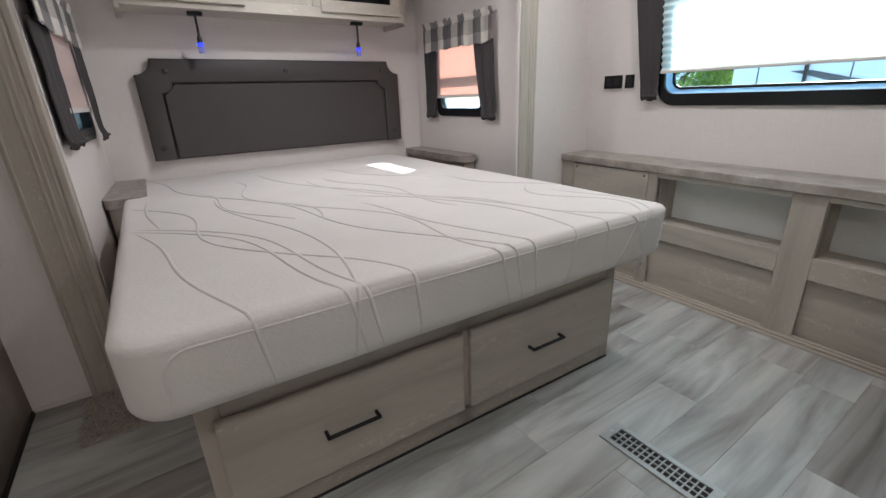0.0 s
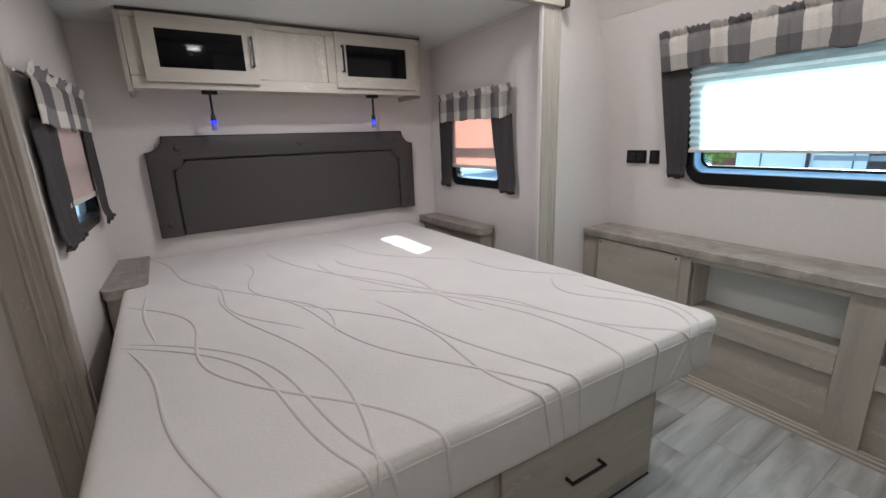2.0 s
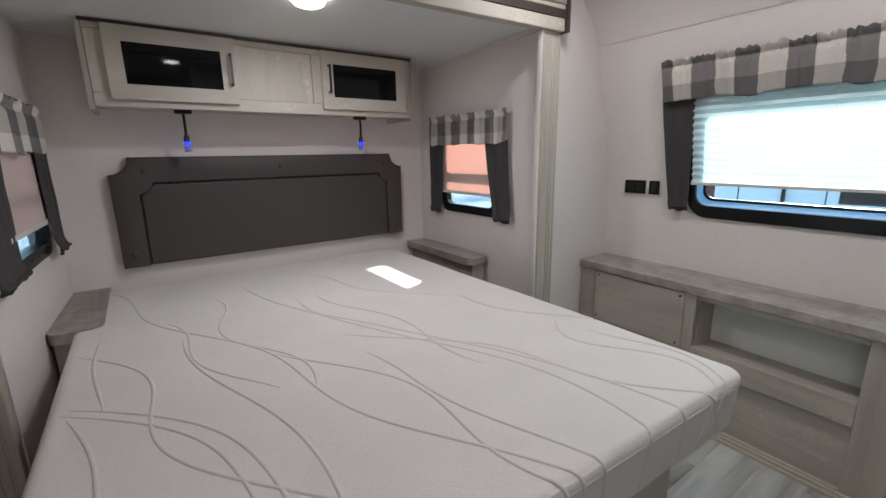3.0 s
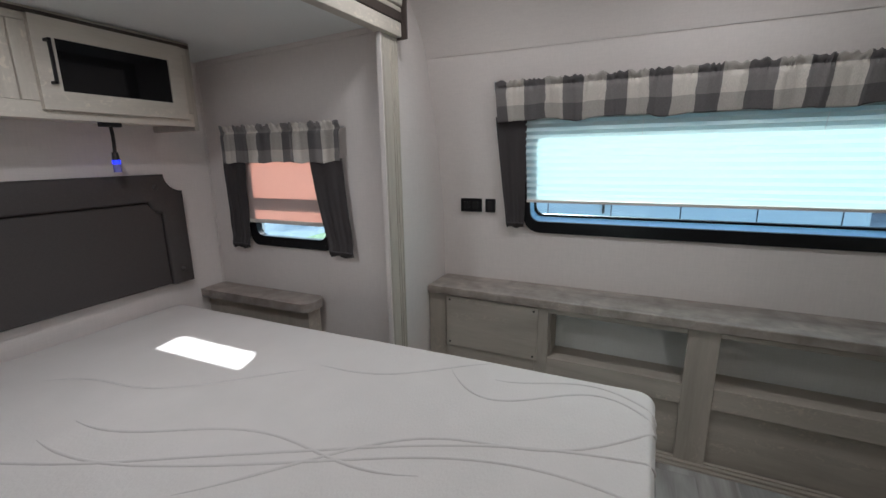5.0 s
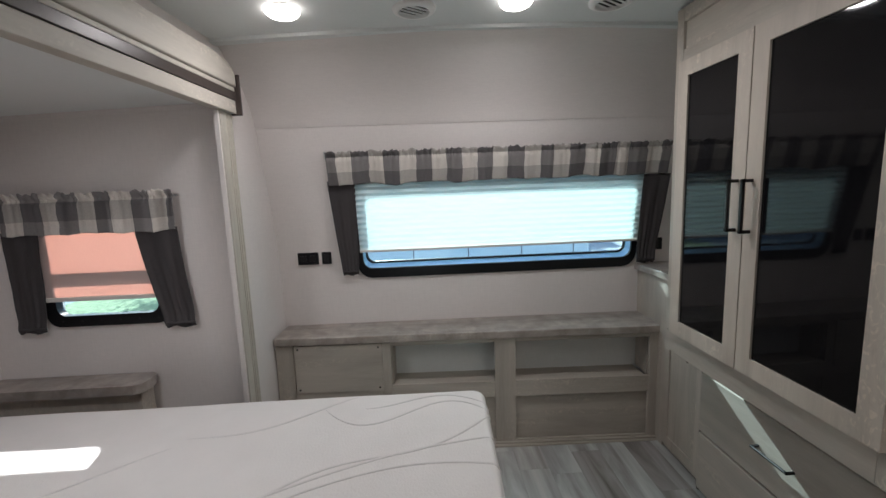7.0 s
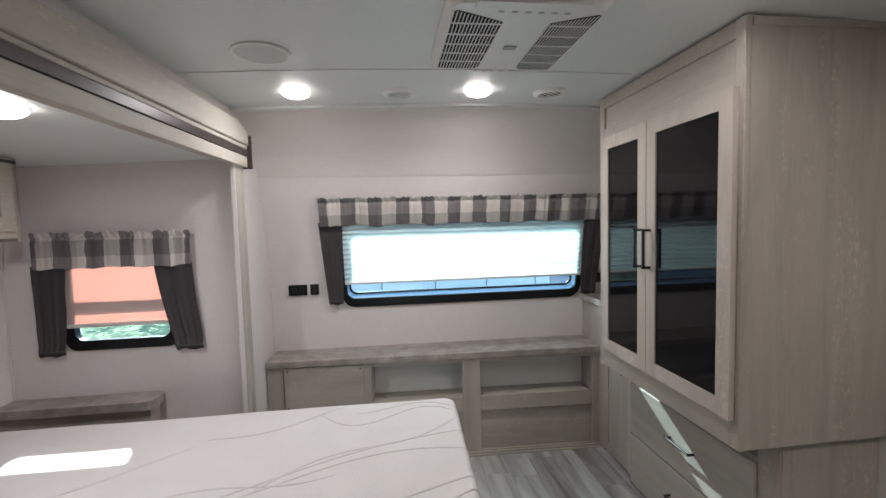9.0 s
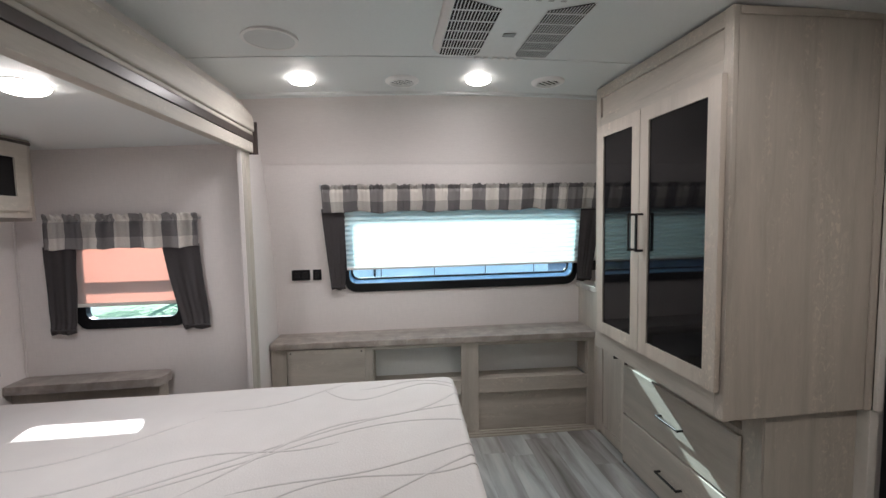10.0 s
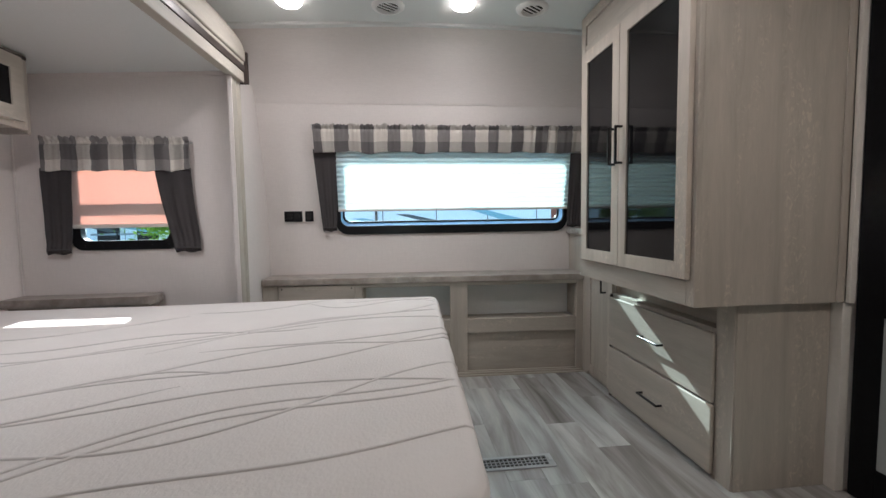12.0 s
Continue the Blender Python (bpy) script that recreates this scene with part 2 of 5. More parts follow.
def plank_mat():
    """Grey-brown washed vinyl plank, streaks along x, each plank with its own tone."""
    m, nt, b = node_mat("washed_vinyl_plank")
    s1 = noise_fac(nt, coords(nt, (1.3, 9, 9), True), 1.0, 4, 0.55, 0.7)
    s2 = noise_fac(nt, coords(nt, (3, 90, 90), True), 1.0, 3, 0.6)
    info = nt.nodes.new("ShaderNodeObjectInfo")
    base = ramp(nt, s1, [(0.28, (0.215, 0.202, 0.193)), (0.45, (0.365, 0.362, 0.357)), (0.60, (0.500, 0.506, 0.506)), (0.78, (0.610, 0.602, 0.580))])
    tone = ramp(nt, info.outputs["Random"], [(0.0, (0.70, 0.67, 0.65)), (0.35, (0.98, 0.96, 0.93)), (0.7, (0.93, 0.95, 0.94)), (1.0, (1.18, 1.17, 1.14))])
    c = mix(nt, 1.0, base, tone, "MULTIPLY")
    c = mix(nt, 0.16, c, ramp(nt, s2, [(0.35, (0.78, 0.77, 0.75)), (0.62, (1.1, 1.1, 1.1))]), "MULTIPLY")
    nt.links.new(c, b.inputs["Base Color"])
    b.inputs["Roughness"].default_value = 0.27
    bump(nt, b, s2, 0.10, 0.001)
    return m


KNIT = mattress_mat()
# Slightly darker than the knit: the cords' shading is put into the colour.
PIPING = fabric("shaded_white_cord", (0.635, 0.603, 0.584), 0.85, 500.0, 0.05)
PLANK = plank_mat()


# ---- builders ----
def thing(name, place=(0, 0, 0), label="", category="", group="", kind=""):
    ob = new(name)
    ob.empty_display_size = 0.05
    ob.location = place
    return tagged(ob, label, category, group, kind)


def part(name, bm, material, parent=None, label="", smooth=False, world=True):
    """Links a bmesh as one mesh. Under a parent its vertices are given in the world and moved to the parent's base."""
    me = bpy.data.meshes.new(name)
    top = parent
    while top is not None and top.parent is not None:
        top = top.parent
    if top is not None and world:
        bmesh.ops.translate(bm, verts=bm.verts, vec=-top.location)
    bmesh.ops.recalc_face_normals(bm, faces=bm.faces)
    if smooth:
        for e in bm.edges:
            if len(e.link_faces) == 2 and e.calc_face_angle(0.0) > 0.8:
                e.smooth = False
    bm.to_mesh(me)
    bm.free()
    me.materials.append(material)
    if smooth:
        for p in me.polygons:
            p.use_smooth = True
    ob = new(name, me)
    ob.parent = parent
    if label:
        ob["label"] = label
    return ob


def box(bm, x0, x1, y0, y1, z0, z1, bevel=0.0, seg=2):
    made = bmesh.ops.create_cube(bm, size=1.0)["verts"]
    for v in made:
        v.co = Vector(((x0 + x1) / 2 + v.co.x * (x1 - x0), (y0 + y1) / 2 + v.co.y * (y1 - y0), (z0 + z1) / 2 + v.co.z * (z1 - z0)))
    if bevel:
        edges = {e for v in made for e in v.link_edges}
        bmesh.ops.bevel(bm, geom=list(edges), offset=bevel, segments=seg, affect="EDGES", profile=0.5)
    return bm


def boxes(*items, bevel=0.0):
    bm = bmesh.new()
    for it in items:
        box(bm, *it, bevel=bevel)
    return bm


def prism(outline, a0, a1, axis):
    """A polygon drawn in the two other axes, in order, pushed along an axis from a0 to a1."""
    bm = bmesh.new()

    def at(p, a):
        c = list(p)
        c.insert(axis, a)
        return bm.verts.new(c)

    lo, hi = [at(p, a0) for p in outline], [at(p, a1) for p in outline]
    n = len(outline)
    bm.faces.new(lo), bm.faces.new(hi)
    for i in range(n):
        bm.faces.new((lo[i], lo[(i + 1) % n], hi[(i + 1) % n], hi[i]))
    return bm


def rounded(w0, w1, h0, h1, r, steps=6):
    pts = []
    for cx, cy, a0 in ((w1 - r, h1 - r, 0), (w0 + r, h1 - r, 90), (w0 + r, h0 + r, 180), (w1 - r, h0 + r, 270)):
        for k in range(steps + 1):
            a = radians(a0 + 90 * k / steps)
            pts.append((cx + r * math.cos(a), cy + r * math.sin(a)))
    return pts


def ring(outer, inner, a0, a1, axis):
    """A frame between two outlines of the same count of points."""
    bm = bmesh.new()

    def at(p, a):
        c = list(p)
        c.insert(axis, a)
        return bm.verts.new(c)

    rows = [[at(p, a) for p in o] for o, a in ((outer, a0), (outer, a1), (inner, a1), (inner, a0))]
    n = len(outer)
    for k in range(4):
        r0, r1 = rows[k], rows[(k + 1) % 4]
        for i in range(n):
            bm.faces.new((r0[i], r0[(i + 1) % n], r1[(i + 1) % n], r1[i]))
    return bm


def disk(bm, centre, radius, height, axis="Z", seg=28, top=None):
    made = bmesh.ops.create_cone(bm, cap_ends=True, segments=seg, radius1=radius, radius2=radius if top is None else top, depth=height)["verts"]
    turn = {"Z": Matrix(), "X": Matrix.Rotation(radians(90), 4, "Y"), "Y": Matrix.Rotation(radians(-90), 4, "X")}[axis]
    bmesh.ops.transform(bm, matrix=Matrix.Translation(centre) @ turn, verts=made)
    return bm


def tube(bm, points, radius, seg=8, normal=None):
    """A round cord along points."""
    rows = []
    for i, p in enumerate(points):
        a, b = points[max(0, i - 1)], points[min(len(points) - 1, i + 1)]
        d = (b - a).normalized()
        side = d.orthogonal().normalized() if abs(d.z) > 0.95 else d.cross(Vector((0, 0, 1))).normalized()
        up = side.cross(d)
        rows.append([bm.verts.new(p + radius * (math.cos(2 * math.pi * k / seg) * side + math.sin(2 * math.pi * k / seg) * up)) for k in range(seg)])
    for r0, r1 in zip(rows, rows[1:]):
        for k in range(seg):
            bm.faces.new((r0[k], r0[(k + 1) % seg], r1[(k + 1) % seg], r1[k]))
    bm.faces.new(rows[0]), bm.faces.new(rows[-1])
    return bm


def bar_handle(parent, a, b, out, material=METAL_BLACK, thick=0.009):
    """A square bar pull from a to b that stands off by the vector out."""
    a, b, out = Vector(a), Vector(b), Vector(out)
    bm = bmesh.new()
    t = thick / 2
    for p, q in ((a + out, b + out), (a, a + out), (b, b + out)):
        lo = [min(p[i], q[i]) - t for i in range(3)]
        hi = [max(p[i], q[i]) + t for i in range(3)]
        box(bm, lo[0], hi[0], lo[1], hi[1], lo[2], hi[2], bevel=0.0015, seg=1)
    return part("handle", bm, material, parent, "black square bar pull")


def setting(name, bm, material, label="", smooth=False):
    ob = part(name, bm, material, smooth=smooth)
    return tagged(ob, label, kind="structure")


# ---- the large structure ----
YL, YR, XF, XB = 1.885, -0.58, 2.268, -0.55
SX0, SX1, SYB, SZ = -0.245, 1.705, 2.94, 1.77
PROFILE = [(2.268, 0.0), (2.268, 0.98), (2.252, 1.08), (2.232, 1.2), (2.188, 1.42), (2.115, 1.66), (2.092, 1.752), (2.066, 1.802), (2.033, 1.852), (1.990, 1.900), (1.935, 1.945), (1.875, 1.985), (1.80, 2.024), (1.72, 2.06)]


def wall_x(z):
    for (xa, za), (xb, zb) in zip(PROFILE, PROFILE[1:]):
        if za <= z <= zb:
            return xa + (xb - xa) * (z - za) / (zb - za)
    return PROFILE[-1][0]


def front_piece(bm, y0, y1, z0, z1, thick=0.05):
    zs = [z0] + [z for _, z in PROFILE if z0 < z < z1] + [z1]
    inner = [(wall_x(z), z) for z in zs]
    outer = [(x + thick, z) for x, z in inner]
    lo, hi = [], []
    poly = inner + outer[::-1]
    for x, z in poly:
        lo.append(bm.verts.new((x, y0, z)))
        hi.append(bm.verts.new((x, y1, z)))
    n = len(poly)
    bm.faces.new(lo), bm.faces.new(hi)
    for i in range(n):
        bm.faces.new((lo[i], lo[(i + 1) % n], hi[(i + 1) % n], hi[i]))


WY0, WY1, WZ0, WZ1 = -0.140, 1.430, 0.970, 1.470
bm = bmesh.new()
front_piece(bm, YR - 0.05, YL + 0.05, 0.0, WZ0)
front_piece(bm, YR - 0.05, WY0, WZ0, WZ1)
front_piece(bm, WY1, YL + 0.05, WZ0, WZ1)
front_piece(bm, YR - 0.05, YL + 0.05, WZ1, 1.752)
setting("wall_front", bm, WALL, "white linen-textured wallboard around the wide window", True)
bm = bmesh.new()
front_piece(bm, YR - 0.05, YL + 0.05, 1.752, 2.06)
setting("wall_front_upper", bm, WALL, "white wallboard sloping up to the ceiling", True)

SUB = setting("floor", boxes((-2.6, 2.32, YR - 0.05, 3.0, -0.08, -0.006)), plain("underlay", (0.14, 0.135, 0.13), 0.9), "grey washed vinyl plank floor")
setting("wall_left_front", boxes((SX1 + 0.06, 2.32, YL, YL + 0.05, 0, 2.1)), WALL, "white wallboard beside the bed alcove")


def askew(ob):
    """The alcove's opening stands slightly out of square with the front wall, its rear end further out."""
    hinge = Matrix.Translation((1.74, 1.86, 0))
    ob.matrix_basis = hinge @ pose(0, 0, 0, 0, 0, -2.6) @ hinge.inverted() @ ob.matrix_basis
    return ob


askew(setting("wall_left_rear", boxes((XB - 0.10, SX0 - 0.02, YL, YL + 0.05, 0, 2.1)), WALL, "white wallboard behind the trim post"))
askew(setting("wall_left_top", boxes((SX0 - 0.02, SX1 + 0.06, YL, YL + 0.05, SZ + 0.05, 2.1)), WALL))
setting("wall_right", boxes((-2.6, 2.32, YR - 0.05, YR, 0, 2.1)), WALL, "white wallboard")
setting("wall_rear", boxes((XB - 0.05, XB, 1.42, 2.06, 0, 2.1)), wood("dark_taupe_wood", 2, (0.20, 0.165, 0.140), (0.25, 0.21, 0.18)), "taupe wood partition beside the doorway")
setting("wall_rear_top", boxes((XB - 0.05, XB, YR, 1.42, 2.00, 2.1)), WALL)
setting("hall_wall_left", boxes((-2.6, XB - 0.05, 1.42, 1.47, 0, 2.1)), WALL)
setting("hall_wall_end", boxes((-2.65, -2.6, YR - 0.05, 1.47, 0, 2.1)), WALL)


def ceil_z(y):
    return 2.076 - 0.030 * ((y - 0.66) / 1.2) ** 2


outline = [(YL + 0.15, 2.13)] + [(YR - 0.05, 2.13)] + [(YR - 0.05 + k * (YL - YR + 0.2) / 16, ceil_z(YR - 0.05 + k * (YL - YR + 0.2) / 16)) for k in range(17)]
bm = prism(outline, -2.65, 2.32, 0)
setting("ceiling", bm, CEIL, "smooth white bowed ceiling panels")


def bowed_strip(x0, x1, drop):
    """A strip across the ceiling that follows its bow."""
    ys = [YR + k * (YL + 0.04 - YR) / 24 for k in range(25)]
    return prism([(y, ceil_z(y) - drop) for y in ys] + [(y, ceil_z(y) + 0.003) for y in ys[::-1]], x0, x1, 0)


for xs in (1.228, -0.02):
    setting("trim", bowed_strip(xs - 0.012, xs + 0.012, 0.0035), CEIL, "thin white seam batten on the ceiling")
setting("trim", bowed_strip(1.70, 1.745, 0.014), CEIL, "white cove trim where ceiling meets wall")
# batten across the front wall
setting("trim", prism([(2.0895, 1.746), (2.110, 1.746), (2.105, 1.770), (2.077, 1.770)], YR, YL, 1), WALL, "thin white batten across the wall")

# bed alcove
SW = (2.205, 2.655, 0.925, 1.42)


def alcove_z(x, y):
    """Underside of the alcove ceiling, falling to the back and to the rear end."""
    return 1.80 - 0.036 * (y - 1.9) - 0.018 * (1.7 - x) / 1.9


def sloping(x0, x1, y0, y1, low, high):
    """A slab that follows the alcove ceiling, from low to high above its underside."""
    bm = bmesh.new()
    rows = [[bm.verts.new((x, y, alcove_z(x, y) + d)) for x, y in ((x0, y0 + 0.0454 * (x1 - x0)), (x1, y0), (x1, y1), (x0, y1))] for d in (low, high)]
    bm.faces.new(rows[0]), bm.faces.new(rows[1])
    for i in range(4):
        bm.faces.new((rows[0][i], rows[0][(i + 1) % 4], rows[1][(i + 1) % 4], rows[1][i]))
    return bm


def side_wall(name, x0, x1, start=YL + 0.002):
    y0, y1, z0, z1 = SW
    bm = ring([(start, 0), (SYB, 0), (SYB, SZ + 0.06), (start, SZ + 0.06)], [(y0, z0), (y1, z0), (y1, z1), (y0, z1)], x0, x1, 0)
    return setting(name, bm, WALL, "white linen-textured alcove side wall")


side_wall("wall_alcove_right", SX1, SX1 + 0.045)
LEFT_WALL = side_wall("wall_alcove_left", SX0 - 0.045, SX0, 1.985)
setting("wall_alcove_back", boxes((SX0 - 0.045, SX1 + 0.045, SYB, SYB + 0.05, 0, SZ + 0.06)), WALL, "white linen-textured wall behind the headboard")
setting("ceiling_alcove", sloping(SX0 - 0.02, SX1 - 0.0005, YL + 0.006, SYB - 0.0005, 0.0, 0.03), CEIL, "white alcove ceiling")
setting("trim", sloping(SX1 - 0.008, SX1 - 0.001, YL + 0.03, SYB - 0.01, -0.022, -0.0005), WALL, "white edge strip under the alcove ceiling")
setting("trim", boxes((SX1 - 0.009, SX1, SYB - 0.009, SYB, 0.66, 1.738), bevel=0.004), WALL, "white corner strip")


def swing(ob):
    """The left alcove wall runs slightly inwards towards the back."""
    hinge = Matrix.Translation((SX0, YL, 0))
    ob.matrix_basis = hinge @ pose(0, 0, 0, 0, 0, -3.1) @ hinge.inverted() @ ob.matrix_basis
    return ob


swing(LEFT_WALL)


def post(x0, x1, wood_of):
    """Fluted taupe jamb of the alcove."""
    bm = boxes((x0, x1, YL - 0.022, YL - 0.001, 0, SZ - 0.005))
    w = x1 - x0
    for f in (0.10, 0.60, 0.74, 0.92):
        box(bm, x0 + w * f - 0.004, x0 + w * f + 0.004, YL - 0.0255, YL - 0.02, 0, SZ - 0.006, bevel=0.002)
    return setting("trim", bm, wood_of, "fluted taupe wood jamb of the bed alcove")


post(SX1 - 0.048, SX1 + 0.075, PALE_Z)
# Left jamb gets the darker wood to carry the shade it stands in.
askew(post(SX0 - 0.135, SX0 - 0.024, WOOD_Z))
setting("trim", boxes((SX1 - 0.056, SX1 - 0.0485, YL - 0.025, YL - 0.003, 0, SZ - 0.006), bevel=0.003), WALL, "white edge profile of the alcove")
askew(setting("trim", boxes((SX0 - 0.0235, SX0 - 0.002, YL - 0.026, YL + 0.03, 0, SZ - 0.004), bevel=0.004), WOOD_Z, "taupe edge profile of the alcove"))

# slide-out header: lower board, dark strip, upper boards, rounded crown, end cap
head = thing("header_beam", (0.6, 1.86, 1.745), "taupe wood header with dark metal strip over bed alcove", "beam")
hx0, hx1 = XB - 0.03, 1.772
part("lower_board", boxes((hx0, hx1, 1.838, YL - 0.002, 1.764, 1.817), bevel=0.003), PALE_X, head, "pale wood board")
part("metal_strip", boxes((hx0, hx1, 1.833, YL - 0.002, 1.818, 1.852), bevel=0.002), STRIP, head, "dark brown metal strip")
part("upper_board", boxes((hx0, hx1, 1.836, YL - 0.002, 1.853, 1.871), bevel=0.004), PALE_X, head, "pale wood board")
crown = [(hx0, 1.872), (hx1 - 0.002, 1.872), (hx1 - 0.002, 1.912)] + [(hx1 - 0.22 + 0.218 * math.cos(radians(k * 9)), 1.914 + 0.058 * math.sin(radians(k * 9))) for k in range(1, 11)] + [(hx0, 1.972)]
bm = prism(crown, 1.826, YL - 0.002, 1)
rim = [e for e in bm.edges if max(v.co.y for v in e.verts) < 1.83]
bmesh.ops.bevel(bm, geom=rim, offset=0.009, segments=3, affect="EDGES", profile=0.5)
part("crown", bm, PALE_X, head, "tall pale wood crown board with rounded end", True)
part("end_cap", boxes((hx1, hx1 + 0.012, 1.816, YL - 0.002, 1.757, 1.924), bevel=0.003), STRIP, head, "dark metal end cap")
askew(head)


# ---- windows ----
def wide_window():
    tilt = math.atan2(wall_x(WZ0) - wall_x(WZ1), WZ1 - WZ0)
    w = thing("window_1", (wall_x(0.95), 0.645, 0.95), "wide black-framed window with rounded corners", "window", kind="structure")
    w.rotation_euler = (0, -tilt * 0.8, 0)
    half, h = 0.80, 0.532
    # local: x outward, y across, z up from the frame's foot
    outer, inner = rounded(-half, half, -0.022, h, 0.080), rounded(-half + 0.032, half - 0.032, 0.034, h - 0.036, 0.05)
    part("frame", ring(outer, inner, -0.016, 0.004, 0), BLACK, w, "black plastic frame", world=False)
    glass_o = rounded(-half + 0.040, half - 0.040, 0.046, h - 0.044, 0.045)
    glass_i = rounded(-half + 0.051, half - 0.051, 0.057, h - 0.055, 0.04)
    bm = bmesh.new()
    a = [bm.verts.new((-0.002, y, z)) for y, z in inner]
    b = [bm.verts.new((0.05, y, z)) for y, z in glass_o]
    n = len(a)
    for i in range(n):
        bm.faces.new((a[i], a[(i + 1) % n], b[(i + 1) % n], b[i]))
    part("reveal", bm, SILL, w, "sloped window reveal with blue sky reflection in its colour", True, world=False)
    part("gasket", ring(glass_o, glass_i, 0.044, 0.056, 0), BLACK, w, "black rubber gasket", world=False)
    part("pane", prism(glass_i, 0.050, 0.053, 0), GLASS, w, "clear glass", world=False)


wide_window()


def small_window(name, x, out):
    """Black-framed window in an alcove side wall; out: +1 or -1 along x."""
    y0, y1, z0, z1 = SW
    w = thing(name, (x, (y0 + y1) / 2, z0 - 0.04), "small black-framed window with rounded corners", "window", kind="structure")
    outer, inner = rounded(y0 - 0.032, y1 + 0.032, z0 - 0.038, z1 + 0.03, 0.055), rounded(y0 + 0.012, y1 - 0.012, z0 + 0.010, z1 - 0.01, 0.04)
    a, b = sorted((x - out * 0.014, x - out * 0.001))
    part("frame", ring(outer, inner, a, b, 0), BLACK, w, "black plastic frame")
    a, b = sorted((x - out * 0.002, x + out * 0.020))
    part("sash", ring(rounded(y0 + 0.001, y1 - 0.001, z0 + 0.001, z1 - 0.001, 0.04), inner, a, b, 0), BLACK, w, "black inner sash")
    a, b = sorted((x + out * 0.012, x + out * 0.015))
    pane = part("pane", prism(rounded(y0 + 0.013, y1 - 0.013, z0 + 0.011, z1 - 0.011, 0.04), a, b, 0), GLASS, w, "clear glass")
    pane.visible_shadow = False
    a, b = sorted((x + out * 0.006, x + out * 0.022))
    part("mid_rail", boxes((a, b, y0 + 0.012, y1 - 0.012, 1.084, 1.134)), BLACK, w, "black middle rail")
    bm = bmesh.new()
    for k in range(6):
        disk(bm, (x - out * 0.0145, y0 + 0.02 + k * 0.08, z0 - 0.014), 0.004, 0.002, "X", 10)
    part("screws", bm, METAL_BLACK, w, "row of small black screws")
    return w


small_window("window_2", SX1, 1)
swing(small_window("window_3", SX0, -1))


def grid_cloth(nu, nv, point, size=(1.0, 1.0)):
    bm = bmesh.new()
    v = [[bm.verts.new(point(i / nu, j / nv)) for i in range(nu + 1)] for j in range(nv + 1)]
    uv = bm.loops.layers.uv.new("cloth")
    for j in range(nv):
        for i in range(nu):
            f = bm.faces.new((v[j][i], v[j][i + 1], v[j + 1][i + 1], v[j + 1][i]))
            for loop, (a, b) in zip(f.loops, ((i, j), (i + 1, j), (i + 1, j + 1), (i, j + 1))):
                loop[uv].uv = (a / nu * size[0], b / nv * size[1])
    return bm


def thicken(ob, t):
    mod = ob.modifiers.new("thickness", "SOLIDIFY")
    mod.thickness, mod.offset = t, 0.0
    return ob


def curtain(place, turn, width, height, foot, lean, seed, label, tip=0):
    """Dark side curtain: local x across, y towards the room, z up from its foot; narrows to foot at the bottom."""
    c = thing("curtain", place, label, "curtain", "dark side curtains")
    c.rotation_euler = (radians(tip), 0, radians(turn))
    rnd = random.Random(seed)
    ph, n = rnd.uniform(0, 6), rnd.choice((2.0, 2.5, 3.0))

    def point(u, v):
        w = foot + (width - foot) * (v ** 0.8)
        x = (u - 0.5) * w + lean * (1 - v) ** 1.3
        d = 0.0024 * math.sin(n * 2 * math.pi * u + ph + 0.8 * v) + 0.0022 * math.sin(5 * 2 * math.pi * u + 2 * ph) * (1 - v) + 0.004 * noise.noise(Vector((3 * u + ph, 4 * v, seed)))
        gather = 0.010 * math.exp(-((v - 0.05) / 0.05) ** 2)
        return (x, d + 0.012 + gather, height * v + 0.004 * math.sin(9 * u + ph) * (1 - v))

    ob = thicken(part("cloth", grid_cloth(36, 30, point), CURTAIN, c, smooth=True, world=False), 0.004)
    bm = bmesh.new()
    tube(bm, [Vector(((u / 12 - 0.5) * foot + lean, 0.026 + 0.004 * math.sin(u), height * 0.045)) for u in range(13)], 0.006)
    part("hem", bm, CURTAIN, c, "stitched hem", True, world=False)
    return c


